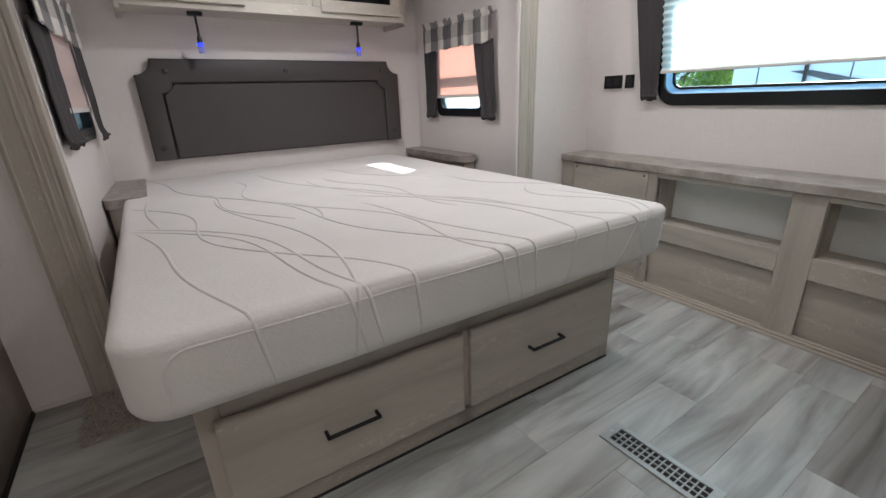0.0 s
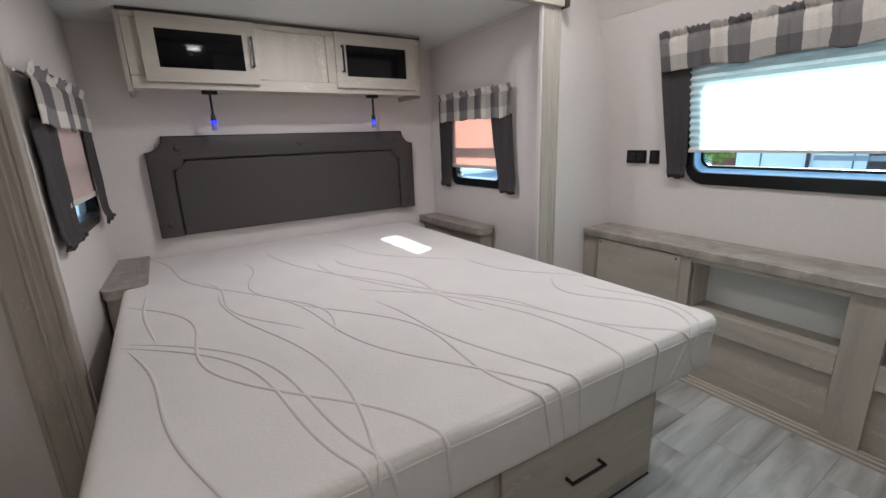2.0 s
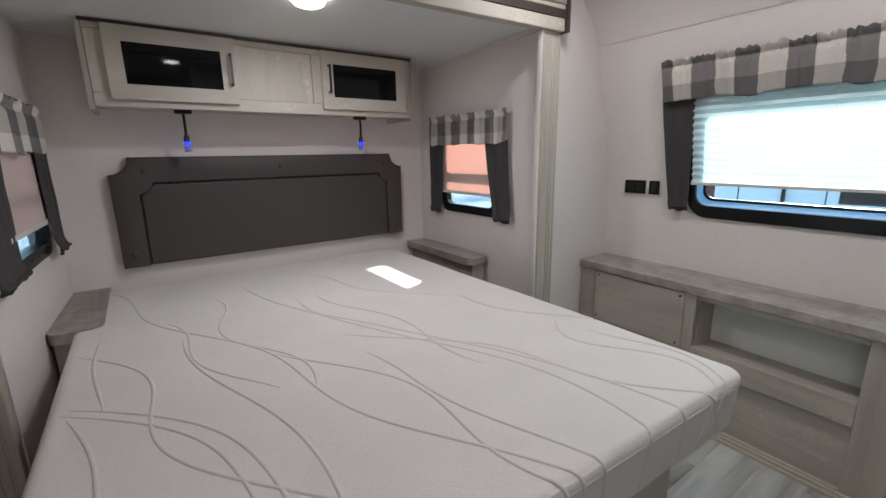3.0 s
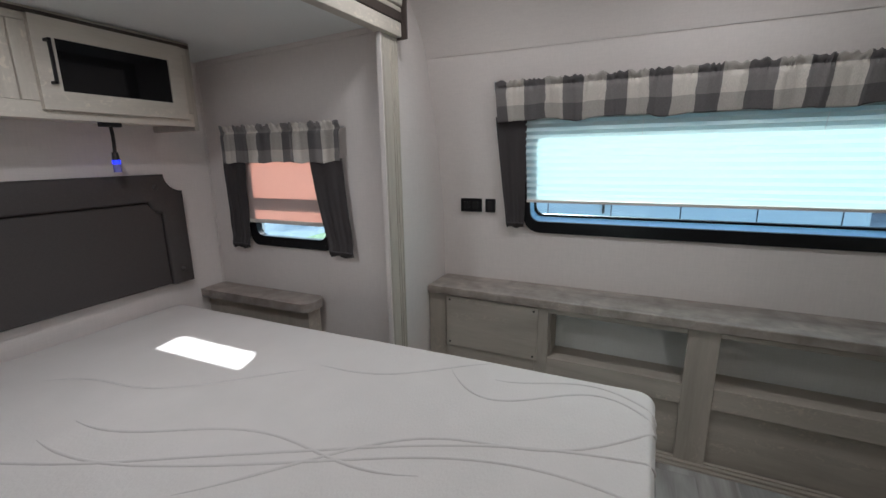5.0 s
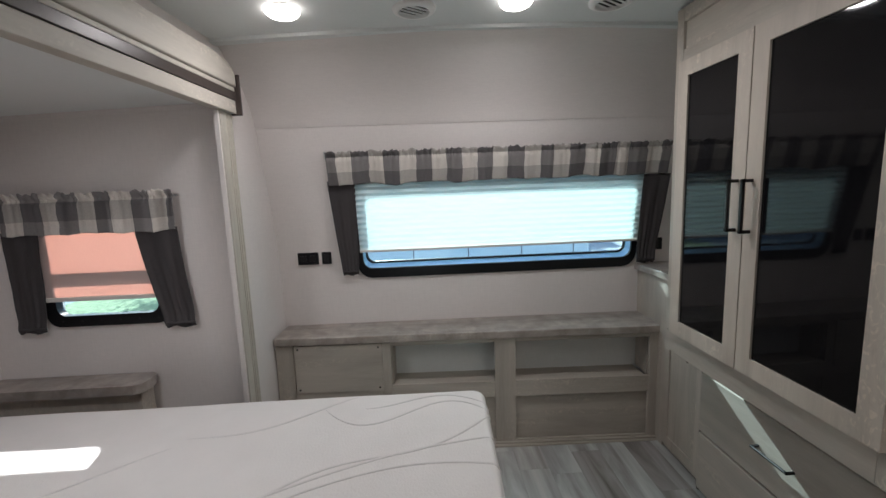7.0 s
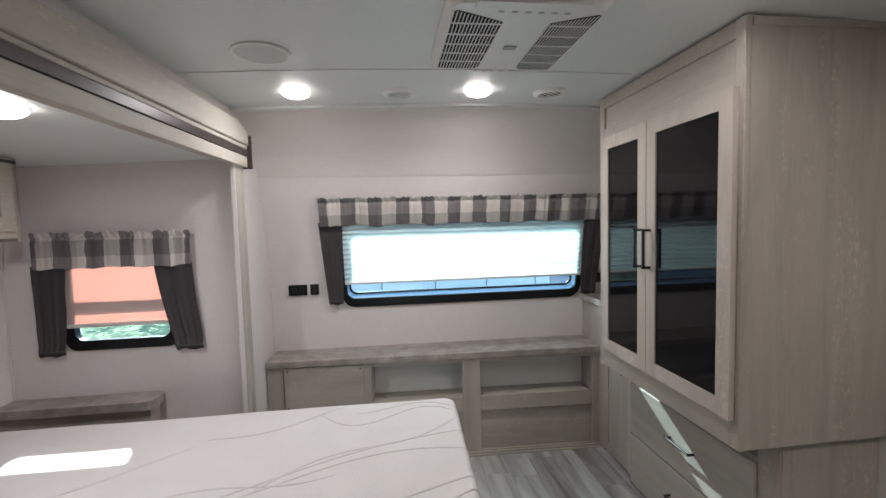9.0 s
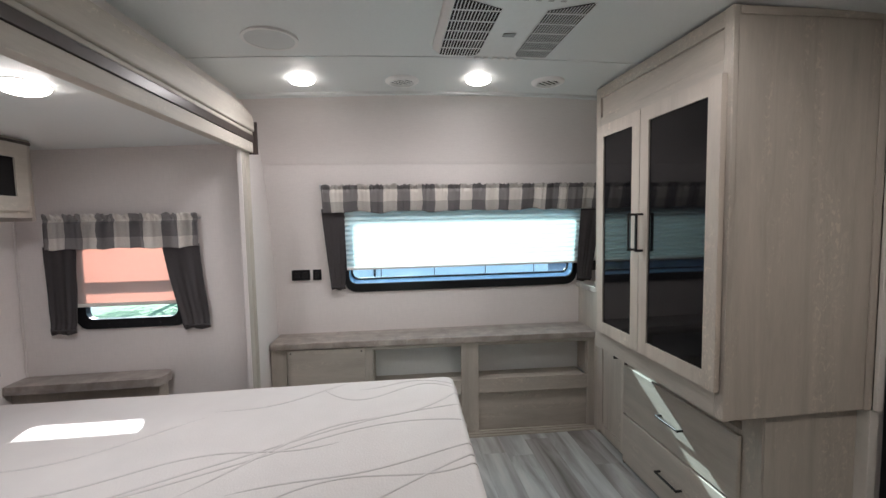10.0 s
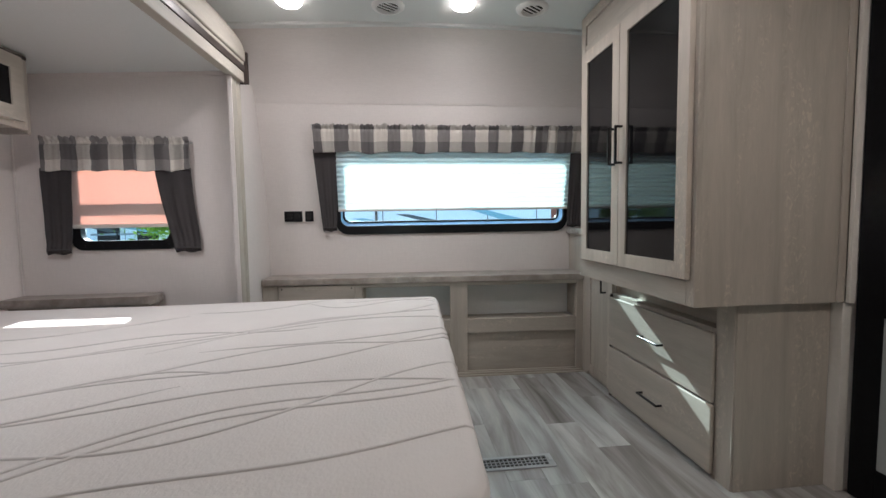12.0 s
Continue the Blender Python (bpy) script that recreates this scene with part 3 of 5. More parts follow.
def valance(place, turn, lean, width, height, check, seed, gathers, label):
    """Checked gathered valance on a rod."""
    c = thing("valance", place, label, "valance")
    c.rotation_euler = (radians(lean), 0, radians(turn))
    rnd = random.Random(seed)
    waves = [(rnd.uniform(0.6, 1.5), rnd.uniform(0, 6.28), rnd.uniform(0.4, 1.0)) for _ in range(5)]

    def fold(u):
        s = 0.0
        for k, (f, p, a) in enumerate(waves):
            s += a * math.sin(2 * math.pi * gathers * f * u + p + 2.0 * math.sin(5 * u + k))
        return s / 2.6

    def point(u, v):
        f, g = fold(u), fold(u * 1.9 + 0.3)
        inner = 4 * u * (1 - u)
        x = (u - 0.5) * width + min(1.0, inner * 2.5) * (0.016 * fold(u * 0.9 + 0.11) + 0.008 * fold(u * 2.1 + 0.5)) * (1 - 0.25 * v)
        pinch = math.exp(-((v - 0.84) / 0.06) ** 2)
        crumple = 0.0045 * math.sin(width * 330 * u + 4 * math.sin(width * 60 * u)) * pinch + 0.0035 * fold(u * 3.7 + 0.2) * (0.4 + v)
        d = 0.031 + 0.012 * f * (1.15 - 0.35 * v) * (1 - 0.55 * pinch) - 0.009 * pinch + 0.005 * g + crumple
        ruffle = (0.006 * fold(u * 2.3 + 0.17) + 0.0045 * math.sin(width * 210 * u + 5 * fold(u))) * max(0.0, v - 0.82) * 5
        drop = (0.009 * fold(u * 0.6 + 0.4) + 0.006 * abs(math.sin(2 * math.pi * 3.1 * u + 0.4))) * (1 - v) ** 2
        return (x, max(d + ruffle * 0.6, 0.014), height * v + ruffle + drop)

    thicken(part("cloth", grid_cloth(int(width * 260), 26, point, (width, height)), check, c, "grey and white buffalo check cloth", True, world=False), 0.003)
    bm = bmesh.new()
    disk(bm, (0, 0.007, height * 0.86), 0.0045, width + 0.008, "X", 12)
    part("rod", bm, STEEL, c, "metal curtain rod", world=False)
    for s in (-1, 1) if width > 1 else ():
        bm = bmesh.new()
        box(bm, s * (width / 2 + 0.004) - 0.006, s * (width / 2 + 0.004) + 0.006, -0.004, 0.014, height * 0.86 - 0.012, height * 0.86 + 0.024, bevel=0.003)
        part("bracket", bm, STEEL, c, "small steel rod bracket", world=False)
    return c


CHECK_WIDE = check_fabric("buffalo_check_wide", 0.081, 0.076, 0.03, 0.005)
CHECK_LEFT = check_fabric("buffalo_check_left", 0.115, 0.078, 0.118, 0.098)
CHECK_SMALL = check_fabric("buffalo_check_small", 0.0725, 0.078, 0.045, 0.098)
# room side of the front wall is towards -x: local y to -x, local x to +y
valance((2.158, 0.648, 1.457), 90, -15, 1.805, 0.176, CHECK_WIDE, 4, 11, "grey and white buffalo check valance over wide window")
curtain((2.250, 1.49, 0.955), 90, 0.145, 0.53, 0.085, -0.008, 1, "charcoal side curtain hanging beside the wide window", -9.5)
curtain((2.232, -0.208, 0.955), 90, 0.145, 0.505, 0.10, 0.015, 2, "charcoal side curtain hanging beside the wide window", -9.5)
valance((SX1 - 0.010, 2.435, 1.283), 90, 0, 0.70, 0.172, CHECK_SMALL, 9, 4, "grey and white buffalo check valance over small window")
curtain((SX1 - 0.016, 2.728, 0.872), 90, 0.145, 0.43, 0.11, 0.004, 3, "charcoal side curtain tied narrow at the foot")
curtain((SX1 - 0.016, 2.178, 0.872), 90, 0.175, 0.43, 0.12, -0.062, 4, "charcoal side curtain tied narrow at the foot")
swing(valance((SX0 + 0.010, 2.385, 1.258), -90, 0, 0.79, 0.172, CHECK_LEFT, 12, 4, "grey and white buffalo check valance over small window"))
swing(curtain((SX0 + 0.020, 2.715, 0.876), -90, 0.19, 0.42, 0.15, -0.012, 5, "charcoal side curtain tied narrow at the foot"))
swing(curtain((SX0 + 0.008, 2.135, 0.884), -90, 0.27, 0.40, 0.24, 0.008, 6, "charcoal side curtain tied narrow at the foot"))


def pleated_shade():
    s = thing("pleated_shade", (2.232, 0.64, 1.085), "white pleated cellular shade lowered over the wide window", "shade")
    z0, z1, n = 1.093, 1.50, 13
    y0, y1 = -0.158, 1.424
    bm = bmesh.new()
    rows = []
    for k in range(2 * n + 1):
        z = z0 + (z1 - z0) * k / (2 * n)
        x = min(wall_x(z), 2.262) - 0.032 + 0.013 * max(0.0, (z - 1.38) / 0.12) + (0.0070 if k % 2 else -0.0070)
        rows.append([bm.verts.new((x, y0 + (y1 - y0) * i / 40, z + 0.004 * math.sin(math.pi * i / 40) * (k < 2))) for i in range(41)])
    for r0, r1 in zip(rows, rows[1:]):
        for i in range(40):
            bm.faces.new((r0[i], r0[i + 1], r1[i + 1], r1[i]))
    part("cloth", bm, SHADE, s)
    x = wall_x(z0) - 0.032
    part("bottom_rail", boxes((x - 0.013, x + 0.013, y0, y1, 1.080, 1.094), bevel=0.003), TRIM_W, s, "cream bottom rail")
    part("head_rail", boxes((wall_x(1.5) - 0.022, wall_x(1.53) - 0.001, y0, y1, 1.5, 1.53), bevel=0.001), WHITE, s, "white head rail")
    for y in (0.94, 0.35):
        bm = bmesh.new()
        tube(bm, [Vector((wall_x(z) - 0.043, y, z)) for z in (1.36, 1.40, 1.44, 1.48)], 0.0011, 6)
        part("lift_cord", bm, WHITE, s, "thin white lift cord")


pleated_shade()


def roller_shade(x, out):
    y0, y1 = 2.188, 2.686
    s = thing("roller_shade", (x, 2.43, 1.0), "peach translucent roller shade half lowered over small window", "shade", "roller shades")
    a, b = sorted((x - out * 0.0185, x - out * 0.0175))
    part("cloth", boxes((a, b, y0, y1, 1.018, 1.42)), PEACH, s)
    a, b = sorted((x - out * 0.023, x - out * 0.0145))
    part("bottom_rail", boxes((a, b, y0, y1, 1.000, 1.019), bevel=0.003), TRIM_W, s, "cream bottom rail")
    bm = bmesh.new()
    disk(bm, (x - out * 0.019, 2.43, 1.428), 0.008, y1 - y0, "Y", 14)
    part("roller", bm, TRIM_W, s, "cream roller tube")
    return s


roller_shade(SX1, 1)
swing(roller_shade(SX0, -1))

# ---- bed ----
BX0, BX1, BY0, BY1 = -0.055, 1.345, 0.998, 2.80
BED_TURN = -2.5
bed = thing("platform_bed", ((BX0 + BX1) / 2, 1.95, 0), "taupe wood platform bed base with two drawers", "bed")
part("body", boxes((BX0 + 0.02, BX1 - 0.02, BY0 + 0.022, BY1, 0.0, 0.456)), WOOD_Y, bed)
part("top_rail", boxes((BX0 + 0.05, BX1 - 0.05, BY0, BY0 + 0.021, 0.348, 0.456), bevel=0.002), WOOD_X, bed)
part("bottom_rail", boxes((BX0 + 0.05, BX1 - 0.05, BY0, BY0 + 0.021, 0.006, 0.082), bevel=0.002), WOOD_X, bed)
for xa, xb in ((BX0, BX0 + 0.049), (0.632, 0.680), (BX1 - 0.049, BX1)):
    part("stile", boxes((xa, xb, BY0, BY0 + 0.0215, 0.004, 0.456), bevel=0.002), WOOD_Z, bed)
# Thin dark mesh stands for the shadow at the bed's foot.
part("base_strip", boxes((BX0 + 0.004, BX1 - 0.004, BY0 - 0.005, BY0 - 0.0005, 0.0, 0.005)), DARK_GAP, bed, "dark shadow strip along the floor")
for xa, xb in ((-0.022, 0.642), (0.668, 1.312)):
    d = part("drawer", boxes((xa, xb, BY0 - 0.018, BY0 - 0.001, 0.072, 0.352), bevel=0.005), WOOD_X, bed)
    c = (xa + xb) / 2 - (0.03 if xa < 0.3 else 0.018)
    bar_handle(d, (c - 0.069, BY0 - 0.016, 0.212), (c + 0.069, BY0 - 0.016, 0.212), (0, -0.028, 0))

bed.matrix_basis = Matrix.Translation((BX1, BY0, 0)) @ pose(0, 0, 0, 0, 0, BED_TURN) @ Matrix.Translation((-BX1, -BY0, 0)) @ bed.matrix_basis
MX0, MX1, MY0, MY1, MZ0, MZ1, MR, MB = -0.146, 1.420, 0.850, 2.890, 0.452, 0.643, 0.028, 0.046


def skew(x, y, z):
    """The mattress lies a little out of square, its foot drawn in towards the base."""
    slant = 0.018 * (MZ1 - z) / (MZ1 - MZ0) * max(0.0, 1 - (y - MY0) / 0.35)
    return 0.068 * (MX1 - x) / (MX1 - MX0) * max(0.0, (MY1 - y) / (MY1 - MY0)) + slant


def mattress():
    m = thing("mattress", (0.655, 1.87, MZ0), "white foam mattress in knit cover with curving corded lines", "mattress")
    bm = bmesh.new()
    lo, hi = Vector((MX0, MY0, MZ0)), Vector((MX1, MY1, MZ1))
    seen = {}

    def stops(a, b, n, r):
        edge = [r * k / 6 for k in range(6)]
        mid = [r + (b - a - 2 * r) * k / n for k in range(n + 1)]
        return [a + e for e in edge + mid] + [b - e for e in edge[::-1]]

    xs, ys, zs = stops(MX0, MX1, 56, 0.06), stops(MY0, MY1, 76, 0.06), [MZ0 + MB * k / 6 for k in range(6)] + [MZ0 + MB + (MZ1 - MR - MZ0 - MB) * k / 5 for k in range(6)] + [MZ1 - MR * (5 - k) / 6 for k in range(6)]
    nx, ny, nz = len(xs) - 1, len(ys) - 1, len(zs) - 1

    def vert(i, j, k):
        key = (i, j, k)
        if key not in seen:
            p = Vector((xs[i], ys[j], zs[k]))
            rz = MR if k > 8 else MB
            rxy = 0.085 if p.x < 0.4 and p.y < 1.5 else 0.062
            q = Vector((min(max(p.x, lo.x + rxy), hi.x - rxy), min(max(p.y, lo.y + rxy), hi.y - rxy), 0))
            d = Vector((p.x, p.y, 0)) - q
            if d.x and d.y:
                side = max(abs(d.x), abs(d.y))
                d = d.normalized() * side
            p.x, p.y = q.x + d.x, q.y + d.y
            edge = min(1.0, max(0.0, (d.length - (rxy - rz)) / rz))
            vz = 0.0
            if p.z > hi.z - rz:
                vz = (p.z - (hi.z - rz)) / rz
            elif p.z < lo.z + rz:
                vz = -((lo.z + rz) - p.z) / rz
            if edge > 0 and vz:
                l = math.hypot(edge, vz)
                s = max(edge, abs(vz)) / l
                base = q + d.normalized() * (rxy - rz)
                flat = d.normalized() * rz * edge * s
                p.x, p.y = base.x + flat.x, base.y + flat.y
                p.z = (hi.z - rz if vz > 0 else lo.z + rz) + vz * rz * s
            n = noise.noise(Vector((p.x * 3, p.y * 3, p.z * 3)))
            p.z += 0.004 * n if k == nz else 0.0
            p.y += 0.006 * noise.noise(Vector((p.x * 5, 1.7, p.z * 6))) if j == 0 else 0.0
            seen[key] = bm.verts.new(p)
        return seen[key]

    for i in range(nx):
        for j in range(ny):
            for k in (0, nz):
                bm.faces.new((vert(i, j, k), vert(i + 1, j, k), vert(i + 1, j + 1, k), vert(i, j + 1, k)))
    for i in range(nx):
        for k in range(nz):
            for j in (0, ny):
                bm.faces.new((vert(i, j, k), vert(i + 1, j, k), vert(i + 1, j, k + 1), vert(i, j, k + 1)))
    for j in range(ny):
        for k in range(nz):
            for i in (0, nx):
                bm.faces.new((vert(i, j, k), vert(i, j + 1, k), vert(i, j + 1, k + 1), vert(i, j, k + 1)))
    for v in bm.verts:
        v.co.y += skew(v.co.x, v.co.y, v.co.z)
    part("cover", bm, KNIT, m, "white dimpled knit cover", True)

    def on_top(x, s):
        """A place on the cover; s runs from the head along the top, over the foot's edge and down."""
        top = MY1 - 0.03 - (MY0 + MR)
        arc = MR * math.pi / 2
        if s < top:
            y, z = MY1 - 0.03 - s, MZ1
        elif s < top + arc:
            a = (s - top) / MR
            y, z = MY0 + MR - MR * math.sin(a), MZ1 - MR + MR * math.cos(a)
        else:
            y, z = MY0, MZ1 - MR - (s - top - arc)
            y += 0.006 * noise.noise(Vector((x * 5, 1.7, z * 6)))
            if z < MZ0 + MB:
                a = min((MZ0 + MB - z) / MB, 1.2)
                y, z = y + MB - MB * math.cos(a), MZ0 + MB - MB * math.sin(a)
        z += 0.004 * noise.noise(Vector((x * 3, y * 3, z * 3))) if s < top else 0
        return Vector((x, y + skew(x, y, z), z))

    def over_edge(s):
        a = min(max((s - (MY1 - 0.03 - (MY0 + MR))) / MR, 0.0), math.pi / 2)
        low = s - (MY1 - 0.03 - (MY0 + MR)) - MR * math.pi / 2 - (MZ1 - MR - MZ0 - MB)
        if low > 0:
            a += min(low / MB, 1.2)
        return Vector((0, -math.sin(a), math.cos(a)))

    def ridge(bm, run, half, height, seg=10):
        """A low, soft ridge along places with normals."""
        rows = []
        for k, (p, up) in enumerate(run):
            d = (run[min(k + 1, len(run) - 1)][0] - run[max(k - 1, 0)][0]).normalized()
            side = d.cross(up).normalized()
            fade = min(1.0, 0.25 + k / 8, 0.25 + (len(run) - 1 - k) / 8)
            rows.append([bm.verts.new(p + side * half * fade * math.cos(2 * math.pi * q / seg) + up * height * fade * math.sin(2 * math.pi * q / seg)) for q in range(seg)])
        for r0, r1 in zip(rows, rows[1:]):
            for q in range(seg):
                bm.faces.new((r0[q], r0[(q + 1) % seg], r1[(q + 1) % seg], r1[q]))
        bm.faces.new(rows[0]), bm.faces.new(rows[-1])

    # each line: from y, to y, then x = a + b d + c sin(w d + p) with d the way up from the foot
    end = MY1 - 0.03 - MY0 - MR + MR * math.pi / 2 + (MZ1 - MR - MZ0 - MB) + MB * 1.0
    long_lines = [
        (0.85, 2.10, 0.362, -0.388, 0.070, 6.75, 1.16), (0.85, 1.73, 0.452, -0.775, 0.170, 4.00, -1.02), (0.85, 1.74, 0.412, -0.775, 0.168, 4.05, -1.06),
        (0.85, 2.05, 0.294, -0.061, 0.064, 4.50, 0.0), (0.85, 2.88, 0.678, -0.386, 0.043, 6.50, 1.84), (0.85, 2.60, 0.988, -0.260, 0.115, 2.50, 1.02),
        (0.85, 1.75, 0.729, -0.332, 0.062, 7.00, -1.95), (0.85, 1.75, 1.235, -0.637, 0.062, 7.75, -2.68), (0.85, 1.45, 1.179, 0.303, 0.112, 9.00, 0.68),
        (0.85, 1.68, 0.069, -0.207, 0.015, 9.00, 2.22), (0.85, 2.25, 0.711, 0.102, 0.250, 2.50, 1.30), (0.85, 1.60, 0.766, -0.229, 0.021, 9.00, 1.77)]
    short_lines = [
        (1.42, 2.45, 0.502, -0.146, 0.055, 8.50, 1.37), (1.25, 1.85, 1.540, -0.386, 0.040, 9.00, -2.25), (1.85, 2.60, 1.593, -0.505, 0.047, 9.00, -0.89),
        (1.30, 2.25, 0.978, -0.199, 0.036, 8.50, 0.26), (1.66, 2.25, -0.003, -0.046, 0.011, 9.00, 1.10), (1.50, 2.25, 0.502, -0.289, 0.040, 9.00, 2.56), (0.85, 1.30, 1.260, 0.266, 0.076, 9.00, 0.49)]
    for ya, yb, a, b, c, w, ph in long_lines + short_lines:
        bm = bmesh.new()
        run = []
        steps = 130
        for k in range(steps + 1):
            sk = end * k / steps
            y = MY1 - 0.03 - sk
            if y > yb or (ya > 0.9 and y < ya):
                continue
            d = max(y, MY0) - 0.86
            x = a + b * d + c * math.sin(w * d + ph)
            if y < MY0:
                x += (b + c * w * math.cos(ph)) * 0.5 * (y - MY0)
            if MX0 + 0.02 < x < MX1 - 0.02:
                run.append((on_top(x, sk), over_edge(sk)))
            elif len(run) > 3:
                break
            else:
                run = []
        if len(run) > 3:
            ridge(bm, run, 0.0048, 0.0029)
            part("cord", bm, PIPING, m, "raised white cord with shading in its greyer colour", True)
        else:
            bm.free()

    # seam round the foot panel
    seam = []
    xa, xb, za, zb, r = MX0 + 0.075, MX1 - 0.055, MZ0 + 0.045, MZ1 - MR - 0.002, 0.05
    for k in range(13):
        a = math.pi * (1 - k / 24)
        seam.append((xa + r + r * math.cos(a), zb - r + r * math.sin(a)))
    seam = [(xa, za + (zb - r - za) * k / 4) for k in range(4)] + seam
    seam += [(xa + r + (xb - xa - 2 * r) * k / 60, zb) for k in range(1, 60)]
    seam += [(xb - r + r * math.sin(math.pi * k / 24), zb - r + r * math.cos(math.pi * k / 24)) for k in range(13)]
    run = []
    for x, z in seam:
        y = MY0 + 0.006 * noise.noise(Vector((x * 5, 1.7, z * 6)))
        run.append((Vector((x, y + skew(x, y, z), z)), Vector((0, -1, 0))))
    bm = bmesh.new()
    ridge(bm, run, 0.0030, 0.0016, 8)
    part("seam", bm, KNIT, m, "stitched seam round the foot panel", True)


mattress()


def cloth_tag():
    m = bpy.data.objects["mattress"]

    def point(u, v):
        return (1.352 + 0.045 * u, 0.925 + 0.012 * math.sin(3 * u) + 0.006 * math.sin(9 * v), MZ0 + 0.010 - 0.052 * v - 0.012 * u * v)

    thicken(part("label_tag", grid_cloth(8, 6, point), fabric("tag_cloth", (0.74, 0.73, 0.71), 0.9, 500.0, 0.05), m, "small white cloth tag", True), 0.002)


cloth_tag()


def headboard():
    h = thing("headboard", (0.76, SYB, 0.735), "grey-brown padded headboard with notched corners and buttons", "headboard", kind="")
    x0, x1, z0, z1, n = 0.012, 1.512, 0.735, 1.243, 0.078

    def arc(cx, cz, r, a0, a1):
        return [(cx + r * math.cos(radians(a0 + (a1 - a0) * k / 6)), cz + r * math.sin(radians(a0 + (a1 - a0) * k / 6))) for k in range(7)]

    outer = [(x1, z0), (x1, z1 - n)] + arc(x1, z1, n, 270, 180)[1:] + [(x1 - n, z1), (x0 + n, z1)] + arc(x0, z1, n, 0, -90)[1:] + [(x0, z0)]
    bm = prism(outer, SYB - 0.022, SYB - 0.001, 1)
    part("backing", bm, VINYL, h)
    w, cut, r = 0.105, 0.055, 0.010
    ix0, ix1, iz1 = x0 + w, x1 - w, z1 - 0.118

    def u_path(a0, a1, top, c):
        return [(a0, z0), (a0, (z0 + top - c) / 2)] + arc(a0, top, c, -90, 0) + [(a0 + (a1 - a0) * k / 4, top) for k in (1, 2, 3)] + arc(a1, top, c, 180, 270) + [(a1, (z0 + top - c) / 2), (a1, z0)]

    rows = [(u_path(x0, x1, z1, n), -0.024), (u_path(x0, x1, z1, n), -0.040), (u_path(x0 + 0.004, x1 - 0.004, z1 - 0.004, n), -0.046), (u_path(x0 + r, x1 - r, z1 - r, n), -0.049),
            (u_path(ix0 - r, ix1 + r, iz1 + r, cut), -0.049), (u_path(ix0 - 0.004, ix1 + 0.004, iz1 + 0.004, cut), -0.046), (u_path(ix0, ix1, iz1, cut), -0.038), (u_path(ix0, ix1, iz1, cut), -0.024)]
    bm = bmesh.new()
    grid = [[bm.verts.new((p[0], SYB + y, p[1])) for p in path] for path, y in rows]
    for r0, r1 in zip(grid, grid[1:]):
        for k in range(len(r0) - 1):
            bm.faces.new((r0[k], r0[k + 1], r1[k + 1], r1[k]))
    for k in (0, -1):
        bm.faces.new([row[k] for row in grid])
    part("border", bm, VINYL, h, "stitched grey-brown vinyl", True)

    def pad(name, pts, y0, y1, r):
        b = prism(pts, y0, y1, 1)
        e = [e for e in b.edges if abs(e.verts[0].co.y - y0) < 1e-5 and abs(e.verts[1].co.y - y0) < 1e-5]
        bmesh.ops.bevel(b, geom=e, offset=r, segments=3, affect="EDGES", profile=0.6)
        return part(name, b, VINYL, h, "grey-brown vinyl")

    g = 0.006
    inner = [(ix0 + g, z0 + 0.004), (ix0 + g, iz1 - cut - g), (ix0 + cut * 0.8, iz1 - cut * 0.8), (ix0 + cut + g, iz1 - g), (ix1 - cut - g, iz1 - g), (ix1 - cut * 0.8, iz1 - cut * 0.8), (ix1 - g, iz1 - cut - g), (ix1 - g, z0 + 0.004)]
    pad("centre_panel", inner, SYB - 0.042, SYB - 0.023, 0.008)
    for bx, bz in ((0.150, 1.182), (0.762, 1.187), (1.385, 1.187), (0.062, 0.800), (1.462, 0.800)):
        bm = bmesh.new()
        bmesh.ops.create_uvsphere(bm, u_segments=16, v_segments=8, radius=0.014, matrix=Matrix.Translation((bx, SYB - 0.050, bz)) @ Matrix.Diagonal((1, 0.6, 1, 1)))
        part("button", bm, VINYL, h, "covered button", True)


headboard()


def nightstand(x0, x1, y0, top, inset, label):
    n = thing("nightstand", ((x0 + x1) / 2, (y0 + SYB) / 2, 0), label, "nightstand", "nightstands beside the bed")
    bm = bmesh.new()
    outline = rounded(x0, x1, y0, SYB + 0.08, 0.045)
    outline = [(x, min(y, SYB - 0.001)) for x, y in outline]
    b = prism(outline, top - 0.040, top, 2)
    bmesh.ops.remove_doubles(b, verts=b.verts, dist=0.0004)
    part("countertop", b, COUNTER_X, n, "grey-brown laminate top with rounded corner")
    bm.free()
    part("cabinet", boxes((x0 + inset, x1 - 0.015, y0 + 0.03, SYB - 0.002, 0.0, top - 0.041), bevel=0.002), WOOD_Z, n, "taupe wood body")


nightstand(1.565, SX1 - 0.001, 2.255, 0.661, 0.040, "narrow taupe nightstand with grey laminate top beside bed")
nightstand(-0.216, -0.055, 2.36, 0.648, 0.012, "narrow taupe nightstand with grey laminate top beside bed")


